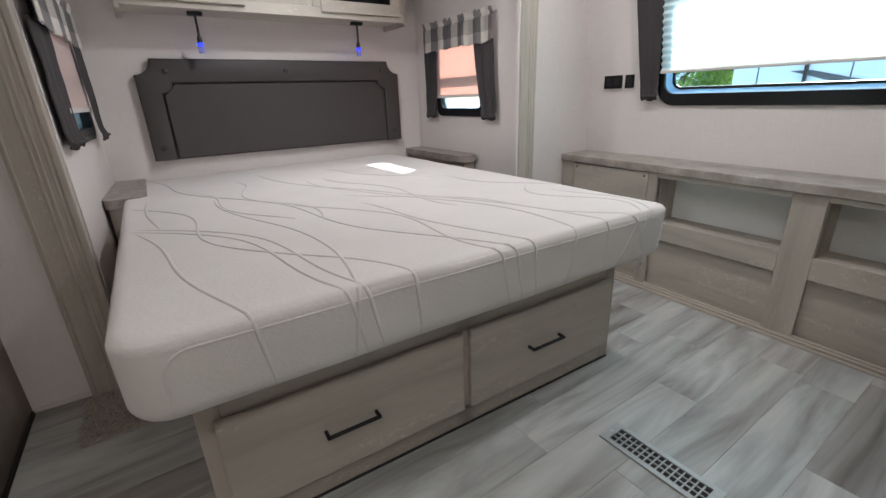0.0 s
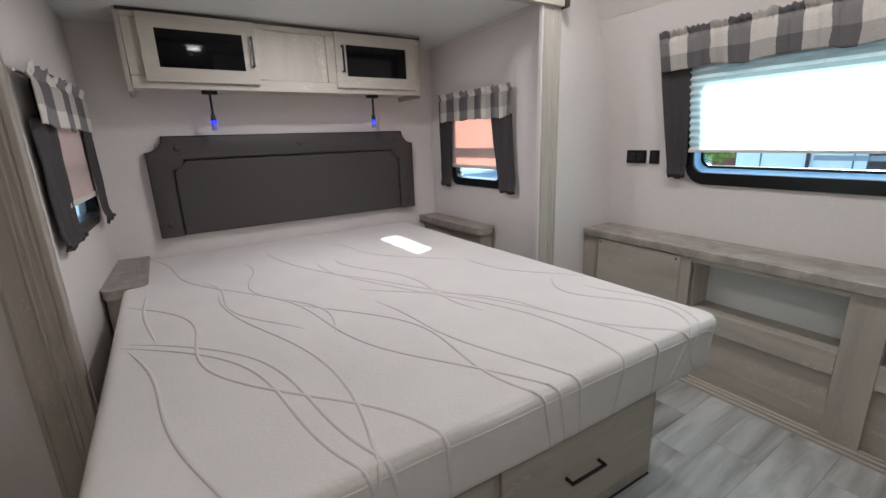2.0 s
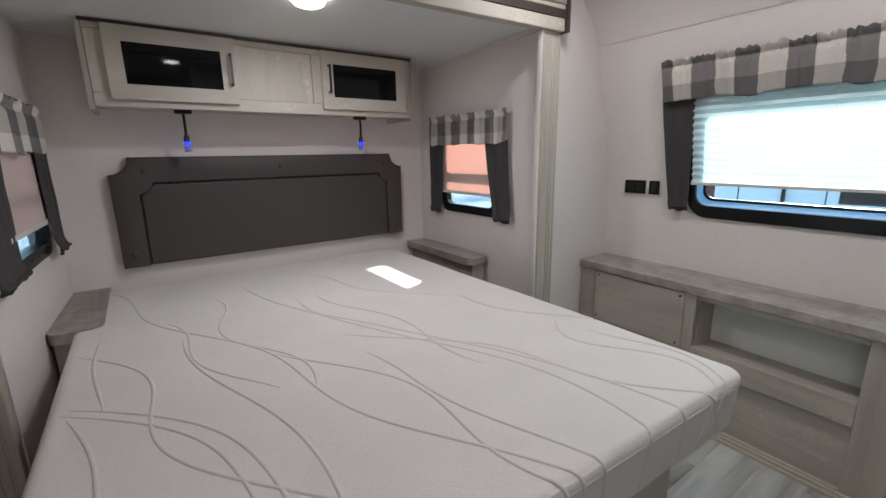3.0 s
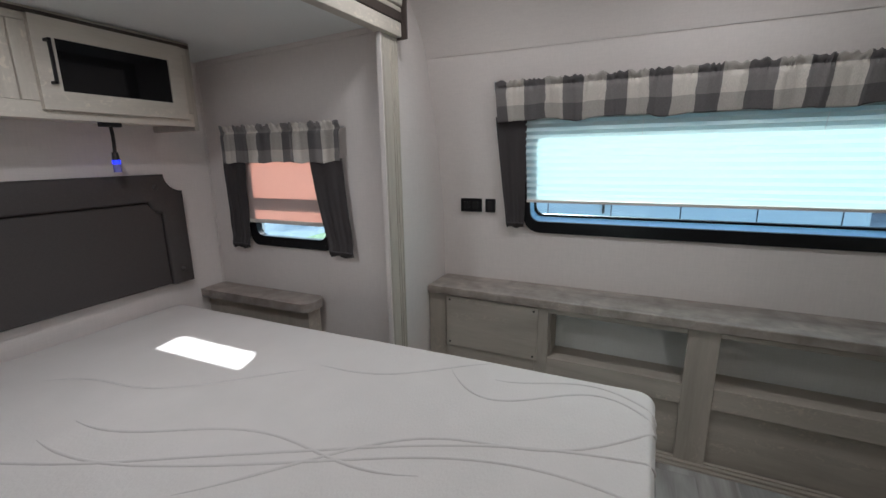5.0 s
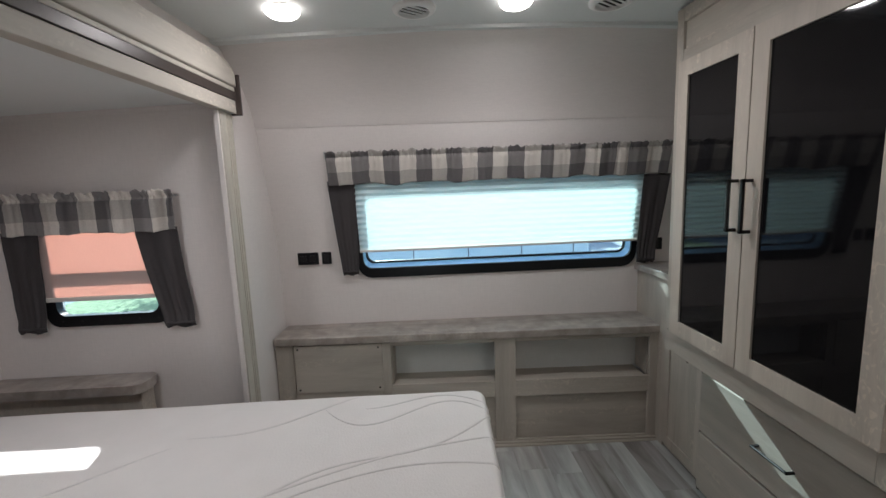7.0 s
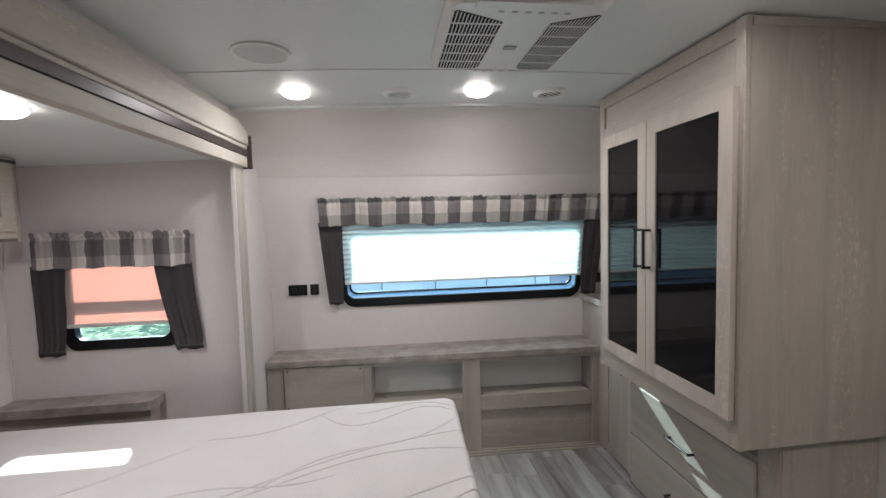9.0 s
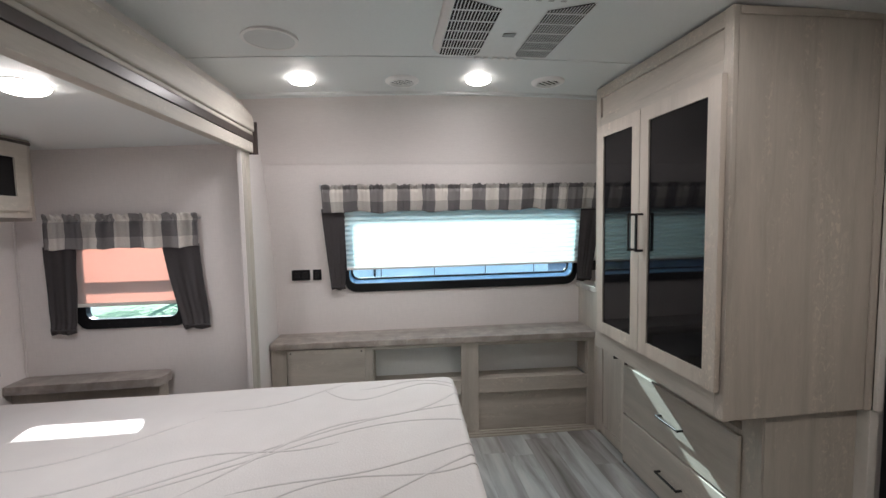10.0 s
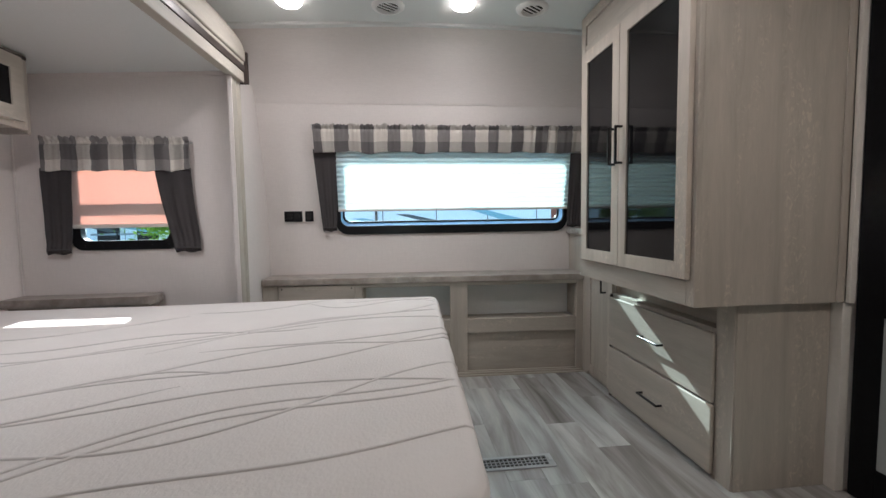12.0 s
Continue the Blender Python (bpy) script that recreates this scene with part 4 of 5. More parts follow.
# ---- overhead cabinet and reading lamps ----
def overhead():
    c = thing("overhead_cabinet", (0.72, 2.79, 1.42), "taupe wood overhead cabinet with two dark glass doors", "cabinet")
    fy = 2.660
    x0, x1 = 0.005, 1.468
    part("body", boxes((x0 + 0.02, x1 - 0.02, fy + 0.021, SYB - 0.001, 1.452, SZ - 0.002)), PALE_X, c)
    part("end_panel", boxes((x0, x0 + 0.019, fy + 0.004, SYB - 0.001, 1.425, SZ - 0.002), bevel=0.002), WOOD_Z, c)
    part("end_panel", boxes((x1 - 0.019, x1, fy + 0.004, SYB - 0.001, 1.425, SZ - 0.002), bevel=0.002), WOOD_Z, c)
    part("top_rail", boxes((x0 + 0.02, x1 - 0.02, fy, fy + 0.02, 1.722, SZ - 0.003), bevel=0.002), PALE_X, c)
    part("bottom_rail", boxes((x0 + 0.02, x1 - 0.02, fy, fy + 0.02, 1.440, 1.492), bevel=0.002), PALE_X, c)
    for xa, xb in ((0.025, 0.088), (0.530, 0.585), (0.892, 0.950), (1.395, 1.448)):
        part("stile", boxes((xa, xb, fy, fy + 0.0205, 1.493, 1.721), bevel=0.002), PALE_Z, c)
    part("centre_panel", boxes((0.586, 0.891, fy + 0.010, fy + 0.019, 1.494, 1.720)), PALE_Z, c, "pale recessed wood panel")
    # Shadow line between cabinet and ceiling, built as a dark strip.
    part("top_strip", boxes((x0 + 0.01, x1 - 0.01, fy - 0.006, fy - 0.0005, 1.744, 1.758), bevel=0.001), STRIP, c, "dark brown strip for the shadow line under the ceiling")
    for xa, xb, hx in ((0.080, 0.543, 0.520), (0.935, 1.413, 0.967)):
        z0, z1 = 1.468, 1.742
        w = 0.058
        d = part("door", boxes((xa, xb, fy - 0.021, fy - 0.002, z0, z0 + w), (xa, xb, fy - 0.021, fy - 0.002, z1 - w, z1), (xa, xa + w, fy - 0.021, fy - 0.002, z0 + w, z1 - w), (xb - w, xb, fy - 0.021, fy - 0.002, z0 + w, z1 - w)), PALE_X, c, "pale wood door frame")
        part("glass", boxes((xa + w - 0.002, xb - w + 0.002, fy - 0.014, fy - 0.008, z0 + w - 0.002, z1 - w + 0.002)), DARK_GLASS, d, "dark glass")
        bar_handle(d, (hx, fy - 0.020, 1.548), (hx, fy - 0.020, 1.672), (0, -0.026, 0))


overhead()


def reading_lamp(x, y):
    l = thing("reading_lamp", (x, y, 1.44), "black gooseneck reading lamp with glowing blue tip", "lamp", "reading lamps under the cabinet")
    bm = boxes((x - 0.034, x + 0.034, y - 0.017, y + 0.017, 1.4327, 1.4512), bevel=0.003)
    part("base", bm, METAL_BLACK, l, "black mounting plate")
    bm = boxes((x - 0.030, x - 0.002, y - 0.0185, y - 0.0165, 1.44777, 1.4477))
    part("clip", bm, STEEL, l, "small chrome clip")
    bm = bmesh.new()
    tube(bm, [Vector((x, y - 0.006 * math.sin(k * 0.35), 1.44777 - 0.112 * k / 9)) for k in range(10)], 0.006, 10)
    part("gooseneck", bm, METAL_BLACK, l, "black flexible stem", True)
    bm = bmesh.new()
    disk(bm, (x, y, 1.3237), 0.0135, 0.030, "Z", 18, 0.010)
    part("head", bm, METAL_BLACK, l, "black lamp head")
    bm = bmesh.new()
    disk(bm, (x, y, 1.3017), 0.0135, 0.014, "Z", 18)
    part("light_ring", bm, BLUE_GLOW, l, "glowing blue ring")
    bm = bmesh.new()
    disk(bm, (x, y, 1.2787), 0.0135, 0.032, "Z", 18)
    part("tip", bm, CLEAR_BLUE, l, "clear tip with the blue glow in its colour")


reading_lamp(0.329, 2.800)
reading_lamp(1.198, 2.800)


# ---- front console with shelf top ----
def console():
    c = thing("console_cabinet", (2.15, 0.85, 0), "long taupe wood console with open niches under a ledge", "cabinet")
    f0, f1 = 2.052, 2.068
    part("countertop", boxes((2.036, XF + 0.045, -0.178, YL - 0.002, 0.624, 0.664), bevel=0.004), COUNTER, c, "grey-brown laminate ledge")
    part("back_panel", boxes((2.215, XF - 0.002, -0.178, YL - 0.002, 0.0, 0.623)), WALL_LOW, c, "white back board of the niches")
    part("niche_floor", boxes((f1 + 0.001, 2.214, -0.105, 1.28, 0.362, 0.374)), WOOD_Y, c)
    part("lower_back", boxes((f1 + 0.006, f1 + 0.014, -0.178, YL - 0.002, 0.0, 0.300)), WOOD_Y, c, "taupe recessed lower panel")
    for xa in (0.610, 1.270, -0.126):
        part("divider", boxes((f1 + 0.015, 2.214, xa - 0.006, xa + 0.006, 0.376, 0.622)), WOOD_Z, c)
    for ya, yb in ((-0.180, -0.120), (0.604, 0.716), (1.272, 1.330), (1.790, YL - 0.002)):
        part("stile", boxes((f0, f1, ya, yb, 0.0, 0.623), bevel=0.002), WOOD_Z, c)
    for ya, yb in ((-0.1195, 0.6035), (0.7165, 1.2715), (1.3305, 1.7895)):
        part("middle_rail", boxes((f0, f1, ya, yb, 0.288, 0.380), bevel=0.002), WOOD_Y, c)
        part("bottom_rail", boxes((f0, f1, ya, yb, 0.0, 0.036), bevel=0.002), WOOD_Y, c)
    for ya, yb in ((-0.1195, 0.6035), (0.7165, 1.2715)):
        part("top_rail", boxes((f0, f1, ya, yb, 0.600, 0.623), bevel=0.002), WOOD_Y, c)
    a = part("access_panel", boxes((f0 - 0.008, f1 - 0.001, 1.318, 1.784, 0.355, 0.618), bevel=0.002), WOOD_Y, c, "plain removable taupe panel")
    for y in (1.338, 1.764):
        for z in (0.375, 0.600):
            bm = bmesh.new()
            disk(bm, (f0 - 0.009, y, z), 0.005, 0.003, "X", 12)
            part("screw", bm, METAL_BLACK, a, "small dark screw")
    part("base_moulding", boxes((2.024, f0 - 0.0005, -0.178, YL - 0.024, 0.0, 0.018), (2.036, f0 - 0.0005, -0.178, YL - 0.024, 0.018, 0.030), bevel=0.003), WOOD_Y, c, "stepped base moulding")
    # the console stands slightly out of square and falls a little towards its far end
    hinge = Matrix.Translation((2.036, YL, 0))
    c.matrix_basis = hinge @ pose(0, 0, 0, 0.35, 0, -1.4) @ hinge.inverted() @ c.matrix_basis


console()


# ---- outlets ----
def outlet(y, z, w, label, kind):
    x = wall_x(z)
    o = thing("wall_plate", (x, y, z), label, "outlet", "black wall plates")
    part("plate", boxes((x - 0.007, x - 0.0005, y - w / 2, y + w / 2, z - 0.035, z + 0.035), bevel=0.003), BLACK, o)
    if kind == "outlet":
        for s in (-1, 1):
            part("socket", boxes((x - 0.009, x - 0.0065, y + s * w * 0.2 - 0.016, y + s * w * 0.2 + 0.016, z - 0.017, z + 0.017), bevel=0.002), METAL_BLACK, o)
    else:
        part("rocker", boxes((x - 0.010, x - 0.0065, y - 0.012, y + 0.012, z - 0.022, z + 0.022), bevel=0.002), METAL_BLACK, o)


outlet(1.722, 1.053, 0.116, "black double outlet plate on the white wall", "outlet")
outlet(1.619, 1.053, 0.054, "small black switch plate on the white wall", "switch")
outlet(-0.278, 1.053, 0.07, "small black switch plate on the white wall", "switch")


# ---- wardrobe wall ----
def wardrobe():
    x0, x1, fy = 0.676, 1.572, 0.044
    w = thing("wardrobe", ((x0 + x1) / 2, -0.24, 0.70), "tall taupe wood wardrobe with two dark glass doors", "wardrobe")
    part("body", boxes((x0 + 0.018, x1 - 0.001, YR + 0.001, fy - 0.021, 0.700, 2.058)), WOOD_Z, w)
    part("end_panel", boxes((x0, x0 + 0.0175, -0.530, fy - 0.001, 0.700, 2.060), bevel=0.002), WOOD_Z, w, "taupe end panel with oak grain")
    part("corner_post", boxes((x0 - 0.004, x0 + 0.036, fy - 0.0205, fy + 0.001, 0.700, 2.060), bevel=0.003), WOOD_Z, w)
    part("edge_strip", boxes((x0 - 0.006, x0 - 0.0005, -0.530, -0.500, 0.700, 2.055), bevel=0.002), WOOD_Z, w)
    part("top_strip", boxes((x0 - 0.006, x0 - 0.0005, -0.499, fy - 0.024, 2.030, 2.055), bevel=0.002), WOOD_Y, w)
    part("stile", boxes((x1 - 0.045, x1, fy - 0.020, fy, 0.790, 2.058), bevel=0.002), WOOD_Z, w)
    part("bottom_rail", boxes((x0 + 0.0365, x1, fy - 0.020, fy, 0.700, 0.789), bevel=0.002), WOOD_X, w)
    part("head_rail", boxes((x0 + 0.0365, x1 - 0.0455, fy - 0.020, fy, 2.005, 2.058), bevel=0.002), WOOD_X, w)
    part("upper_rail", boxes((x0 + 0.0365, x1 - 0.0455, fy - 0.020, fy, 1.820, 1.905), bevel=0.002), WOOD_X, w)
    part("upper_panel", boxes((x0 + 0.0365, x1 - 0.0455, fy - 0.0205, fy - 0.010, 1.906, 2.004)), WOOD_X, w, "recessed taupe panel")
    z0, z1, t = 0.796, 1.852, 0.058
    for xa, xb, hx in ((1.142, 1.512, 1.172), (0.690, 1.137, 1.111)):
        ya, yb = fy + 0.002, fy + 0.023
        d = part("door", boxes((xa, xb, ya, yb, z0, z0 + t), (xa, xb, ya, yb, z1 - t, z1), (xa, xa + t, ya, yb, z0 + t, z1 - t), (xb - t, xb, ya, yb, z0 + t, z1 - t)), MID_Z, w, "pale taupe wood door frame")
        part("glass", boxes((xa + t - 0.002, xb - t + 0.002, ya + 0.006, yb - 0.007, z0 + t - 0.002, z1 - t + 0.002)), DARK_GLASS, d, "dark reflective glass")
        bar_handle(d, (hx, yb, 1.250), (hx, yb, 1.405), (0, 0.030, 0), thick=0.010)


wardrobe()


def drawer_chest():
    x0, x1, fy = 0.715, 1.600, -0.155
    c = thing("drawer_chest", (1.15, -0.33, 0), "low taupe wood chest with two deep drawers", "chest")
    part("body", boxes((x0 + 0.002, x1, -0.524, fy - 0.001, 0.0, 0.585)), WOOD_Z, c)
    part("recess_panel", boxes((x0 + 0.002, x1, -0.524, fy - 0.055, 0.586, 0.698)), WOOD_X, c, "shaded recess above the drawers")
    # Dark strip draws the shaded gap towards the corner cabinet.
    part("gap_shade", boxes((1.5885, 1.6005, fy, fy + 0.012, 0.0, 0.585)), STRIP, c, "dark brown strip for the shade in the gap")
    part("end_panel", boxes((x0 - 0.004, x0 + 0.0015, -0.524, fy, 0.0, 0.698), bevel=0.001), WOOD_Z, c)
    part("stile", boxes((x0, x0 + 0.09, fy, fy + 0.006, 0.0, 0.698), bevel=0.002), WOOD_Z, c)
    for z0, z1 in ((0.020, 0.290), (0.300, 0.572)):
        d = part("drawer", boxes((0.798, 1.588, fy + 0.007, fy + 0.024, z0, z1), bevel=0.005), WOOD_X, c)
        zc = z0 + 0.137
        bar_handle(d, (1.100, fy + 0.023, zc), (1.252, fy + 0.023, zc), (0, 0.028, 0))


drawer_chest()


def corner_cabinet():
    x0, x1, fy = 1.603, 2.020, -0.180
    c = thing("corner_cabinet", (1.9, -0.34, 0), "narrow taupe corner cabinet with one door and ledge", "cabinet")
    part("body", boxes((x0, XF - 0.001, YR + 0.002, fy - 0.001, 0.0, 0.905)), WOOD_Z, c)
    part("countertop", boxes((1.585, XF - 0.001, YR + 0.002, fy + 0.022, 0.906, 0.944), bevel=0.004), COUNTER, c, "pale laminate ledge")
    d = part("door", boxes((1.613, 1.929, fy + 0.001, fy + 0.012, 0.031, 0.689)), WOOD_Z, c, "taupe framed door")
    for xa, xb, za, zb in ((1.612, 1.660, 0.030, 0.690), (1.880, 1.930, 0.030, 0.690), (1.6605, 1.8795, 0.030, 0.082), (1.6605, 1.8795, 0.638, 0.690)):
        part("stile" if zb - za > 0.5 else "rail", boxes((xa, xb, fy + 0.0122, fy + 0.020, za, zb), bevel=0.001), WOOD_Z, d)
    part("top_rail", boxes((x0, 1.9335, fy, fy + 0.012, 0.696, 0.904)), WOOD_Z, c)
    part("filler", boxes((1.934, x1 + 0.03, fy, fy + 0.012, 0.0, 0.904)), WOOD_Z, c)
    bar_handle(d, (1.690, fy + 0.020, 0.575), (1.690, fy + 0.020, 0.672), (0, 0.026, 0))


corner_cabinet()
setting("trim", boxes((0.670, 0.74, YR + 0.001, -0.526, 0.0, 0.698), (0.655, 0.6695, YR + 0.001, -0.532, 0.699, 2.05), bevel=0.002), TRIM_W, "white door casing beside the wardrobe")


def sliding_door():
    x0, x1 = -0.24, 0.652
    d = thing("sliding_door", (0.2, YR + 0.02, 0), "black-framed sliding door with frosted panels", "door")
    ya, yb = YR + 0.002, YR + 0.026
    w = 0.085
    part("stile", boxes((x0, x0 + w, ya, yb, 0.005, 2.03), bevel=0.003), DOOR_BLACK, d)
    part("stile", boxes((x1 - w, x1, ya, yb, 0.005, 2.03), bevel=0.003), DOOR_BLACK, d)
    for z0, z1 in ((0.005, 0.14), (0.665, 1.03), (1.90, 2.03)):
        part("rail", boxes((x0 + w, x1 - w, ya, yb, z0, z1), bevel=0.002), DOOR_BLACK, d)
    for z0, z1 in ((0.14, 0.665), (1.03, 1.90)):
        part("panel", boxes((x0 + w, x1 - w, ya + 0.006, yb - 0.006, z0, z1)), FROST, d, "frosted grey panel")

    part("hanger", boxes((0.585, 0.640, yb + 0.001, yb + 0.010, 1.86, 2.015), bevel=0.003), DOOR_BLACK, d, "black roller hanger")


sliding_door()


# ---- ceiling fittings ----
def downlight(x, y, z, label):
    l = thing("ceiling_light", (x, y, z), label, "ceiling light", "round ceiling lights")
    bm = bmesh.new()
    disk(bm, (x, y, z - 0.003), 0.0585, 0.006, "Z", 36, 0.062)
    part("rim", bm, WHITE, l, "white rim", True)
    bm = bmesh.new()
    bmesh.ops.create_uvsphere(bm, u_segments=32, v_segments=12, radius=0.060, matrix=Matrix.Translation((x, y, z - 0.006)) @ Matrix.Diagonal((1, 1, 0.42, 1)))
    part("lens", bm, LAMP_GLOW, l, "glowing milky lens", True)


downlight(1.48, 1.525, ceil_z(1.525), "lit round white ceiling light")
downlight(1.48, 0.695, ceil_z(0.695), "lit round white ceiling light")
downlight(0.50, 0.30, ceil_z(0.30), "lit round white ceiling light")
# Invented fixture for the added fill lamp near the doorway.
downlight(-0.52, -0.25, ceil_z(-0.25), "unseen added fill light beside the doorway")
downlight(0.70, 2.10, alcove_z(0.70, 2.10), "lit round white light in the alcove ceiling")


def speaker(x, y):
    z = ceil_z(y)
    s = thing("ceiling_speaker", (x, y, z), "round white flush ceiling speaker", "speaker")
    ro, ri = 0.098, 0.086
    circ = lambda r: [(x + r * math.cos(2 * math.pi * k / 40), y + r * math.sin(2 * math.pi * k / 40)) for k in range(40)]  # noqa: E731
    part("rim", ring(circ(ro), circ(ri), z - 0.007, z + 0.004, 2), WHITE, s, "white rim")
    bm = bmesh.new()
    disk(bm, (x, y, z - 0.003), ri, 0.006, "Z", 40)
    part("grille", bm, plain("speaker_mesh", (0.62, 0.63, 0.62), 0.6, grain=0.15, scale=900, relief=0.4), s, "pale fine mesh grille")


speaker(1.048, 1.548)


def air_vent(x, y):
    z = ceil_z(y)
    v = thing("air_vent", (x, y, z), "round white louvred ceiling air vent", "vent", "round ceiling vents")
    circ = lambda r: [(x + r * math.cos(2 * math.pi * k / 36), y + r * math.sin(2 * math.pi * k / 36)) for k in range(36)]  # noqa: E731
    bm = bmesh.new()
    rows = [[bm.verts.new((px, py, z - d)) for px, py in circ(r)] for r, d in ((0.082, -0.001), (0.080, 0.006), (0.070, 0.013), (0.058, 0.015), (0.053, 0.011), (0.052, 0.002))]
    for r0, r1 in zip(rows, rows[1:]):
        for k in range(36):
            bm.faces.new((r0[k], r0[(k + 1) % 36], r1[(k + 1) % 36], r1[k]))
    part("rim", bm, VENT_WHITE, v, "white rounded rim", True)
    # Flat dark disk paints the shade inside the duct.
    bm = bmesh.new()
    disk(bm, (x, y, z - 0.002), 0.052, 0.002, "Z", 30)
    part("throat", bm, DARK_GAP, v, "dark disk for the shaded throat")
    for k in (-1.5, -0.5, 0.5, 1.5):
        o = k * 0.022
        half = math.sqrt(0.052 ** 2 - o ** 2)
        bm = boxes((-0.0032, 0.0032, -half, half, -0.0012, 0.0012))
        bmesh.ops.transform(bm, matrix=pose(x, y, z - 0.011, 0, 0, 35) @ pose(o, 0, 0, 0, 25, 0), verts=bm.verts)
        part("slat", bm, VENT_WHITE, v)


air_vent(1.528, 1.062)
air_vent(1.50, 0.338)


def ac_unit():
    x0, x1, y0, y1 = 0.598, 1.116, 0.490, 0.956
    z = ceil_z(0.7)
    a = thing("air_conditioner", ((x0 + x1) / 2, (y0 + y1) / 2, z), "white ceiling air conditioner panel with slatted vents", "air conditioner")
    zb = z - 0.042
    o = rounded(x0, x1, y0, y1, 0.04)
    i = rounded(x0 + 0.02, x1 - 0.02, y0 + 0.02, y1 - 0.02, 0.03)
    bm = bmesh.new()
    n = len(o)
    r0, r1, r2 = [bm.verts.new((p[0], p[1], z + 0.002)) for p in o], [bm.verts.new((p[0], p[1], z - 0.022)) for p in o], [bm.verts.new((p[0], p[1], zb)) for p in i]
    for ra, rb in ((r0, r1), (r1, r2)):
        for k in range(n):
            bm.faces.new((ra[k], ra[(k + 1) % n], rb[(k + 1) % n], rb[k]))
    bm.faces.new(r2)
    part("panel", bm, WHITE, a, "white plastic panel")
    for ya, yb in ((0.782, 0.934), (0.640, 0.508)):
        # ya is the inner side, shorter than the outer, cut back at both ends
        near, far, end = 0.715, 0.655, 1.085
        side = 1 if yb > ya else -1
        o = [(near, ya), (end - 0.03, ya), (end - 0.008, ya + side * 0.012), (end, ya + side * 0.035), (end, yb - side * 0.01), (end - 0.01, yb), (far + 0.01, yb), (far, yb - side * 0.01)]
        # No hole is cut; a dark sheet paints the unlit depth.
        g = part("vent", prism(o, zb - 0.0015, zb - 0.0005, 2), DARK_GAP, a, "dark sheet for the unlit vent opening")
        for k in range(15):
            f = k / 14
            y, xa = ya + (yb - ya) * f, near + (far - near) * f
            xe = end if f > 0.2 else end - 0.03 + 0.03 * f / 0.2
            part("slat", boxes((xa, xe, y - 0.0016, y + 0.0016, zb - 0.0028, zb - 0.0016)), WHITE, g)
        for k in range(1, 6):
            x = far + (end - far) * k / 6
            f = 0.0 if x > near else (near - x) / (near - far)
            lo, hi = sorted((ya + (yb - ya) * f, yb))
            part("rib", boxes((x - 0.0028, x + 0.0028, lo - 0.002, hi + 0.002, zb - 0.0034, zb - 0.0016)), WHITE, g)
    part("display", boxes((0.880, 0.905, 0.690, 0.732, zb - 0.003, zb - 0.0005)), plain("grey_display", (0.25, 0.25, 0.24), 0.3), a, "small grey display")
    grey = plain("grey_notch", (0.45, 0.44, 0.42), 0.5)
    for k in range(6):
        y = 0.605 + k * 0.038
        part("notch", boxes((0.650, 0.658, y, y + 0.016, zb - 0.002, zb - 0.0005)), grey, a)
    part("ledge", boxes((0.600, 0.642, 0.560, 0.880, zb - 0.0025, zb + 0.004), bevel=0.002), WHITE, a, "raised white control strip")
    for k in range(7):
        y = 0.60 + k * 0.034
        part("tooth", boxes((x1 - 0.022, x1 - 0.004, y, y + 0.020, zb - 0.006, zb + 0.012), bevel=0.002), WHITE, a)


ac_unit()


# ---- floor register and carpet ----
def register():
    x0, x1, y0, y1 = 0.955, 1.048, 0.415, 0.740
    r = thing("floor_register", ((x0 + x1) / 2, (y0 + y1) / 2, 0), "grey metal floor register with square holes", "vent")
    grey = plain("grey_register_metal", (0.40, 0.41, 0.42), 0.4, 0.3)
    ia, ib, ja, jb = x0 + 0.016, x1 - 0.016, y0 + 0.026, y1 - 0.026
    # Dark sheet on the floor gives the duct's darkness by colour.
    part("well", boxes((ia, ib, ja, jb, 0.0005, 0.0015)), DARK_GAP, r, "dark sheet for the unlit duct")
    bm = boxes((x0, ia, y0, y1, 0.0, 0.006), (ib, x1, y0, y1, 0.0, 0.006), (ia, ib, y0, ja, 0.0, 0.006), (ia, ib, jb, y1, 0.0, 0.006))
    part("frame", bm, grey, r, "flat grey frame")
    bm = bmesh.new()
    for k in range(1, 15):
        y = ja + (jb - ja) * k / 15
        box(bm, ia, ib, y - 0.0019, y + 0.0019, 0.0016, 0.005)
    for k in (1, 2):
        x = ia + (ib - ia) * k / 3
        box(bm, x - 0.0019, x + 0.0019, ja, jb, 0.0016, 0.0045)
    part("grid", bm, grey, r, "grey bars")
    bm = bmesh.new()
    for y in (y0 + 0.014, y1 - 0.014):
        disk(bm, ((x0 + x1) / 2, y, 0.0065), 0.005, 0.002, "Z", 12)
    part("screws", bm, STEEL, r, "two small screws")


register()


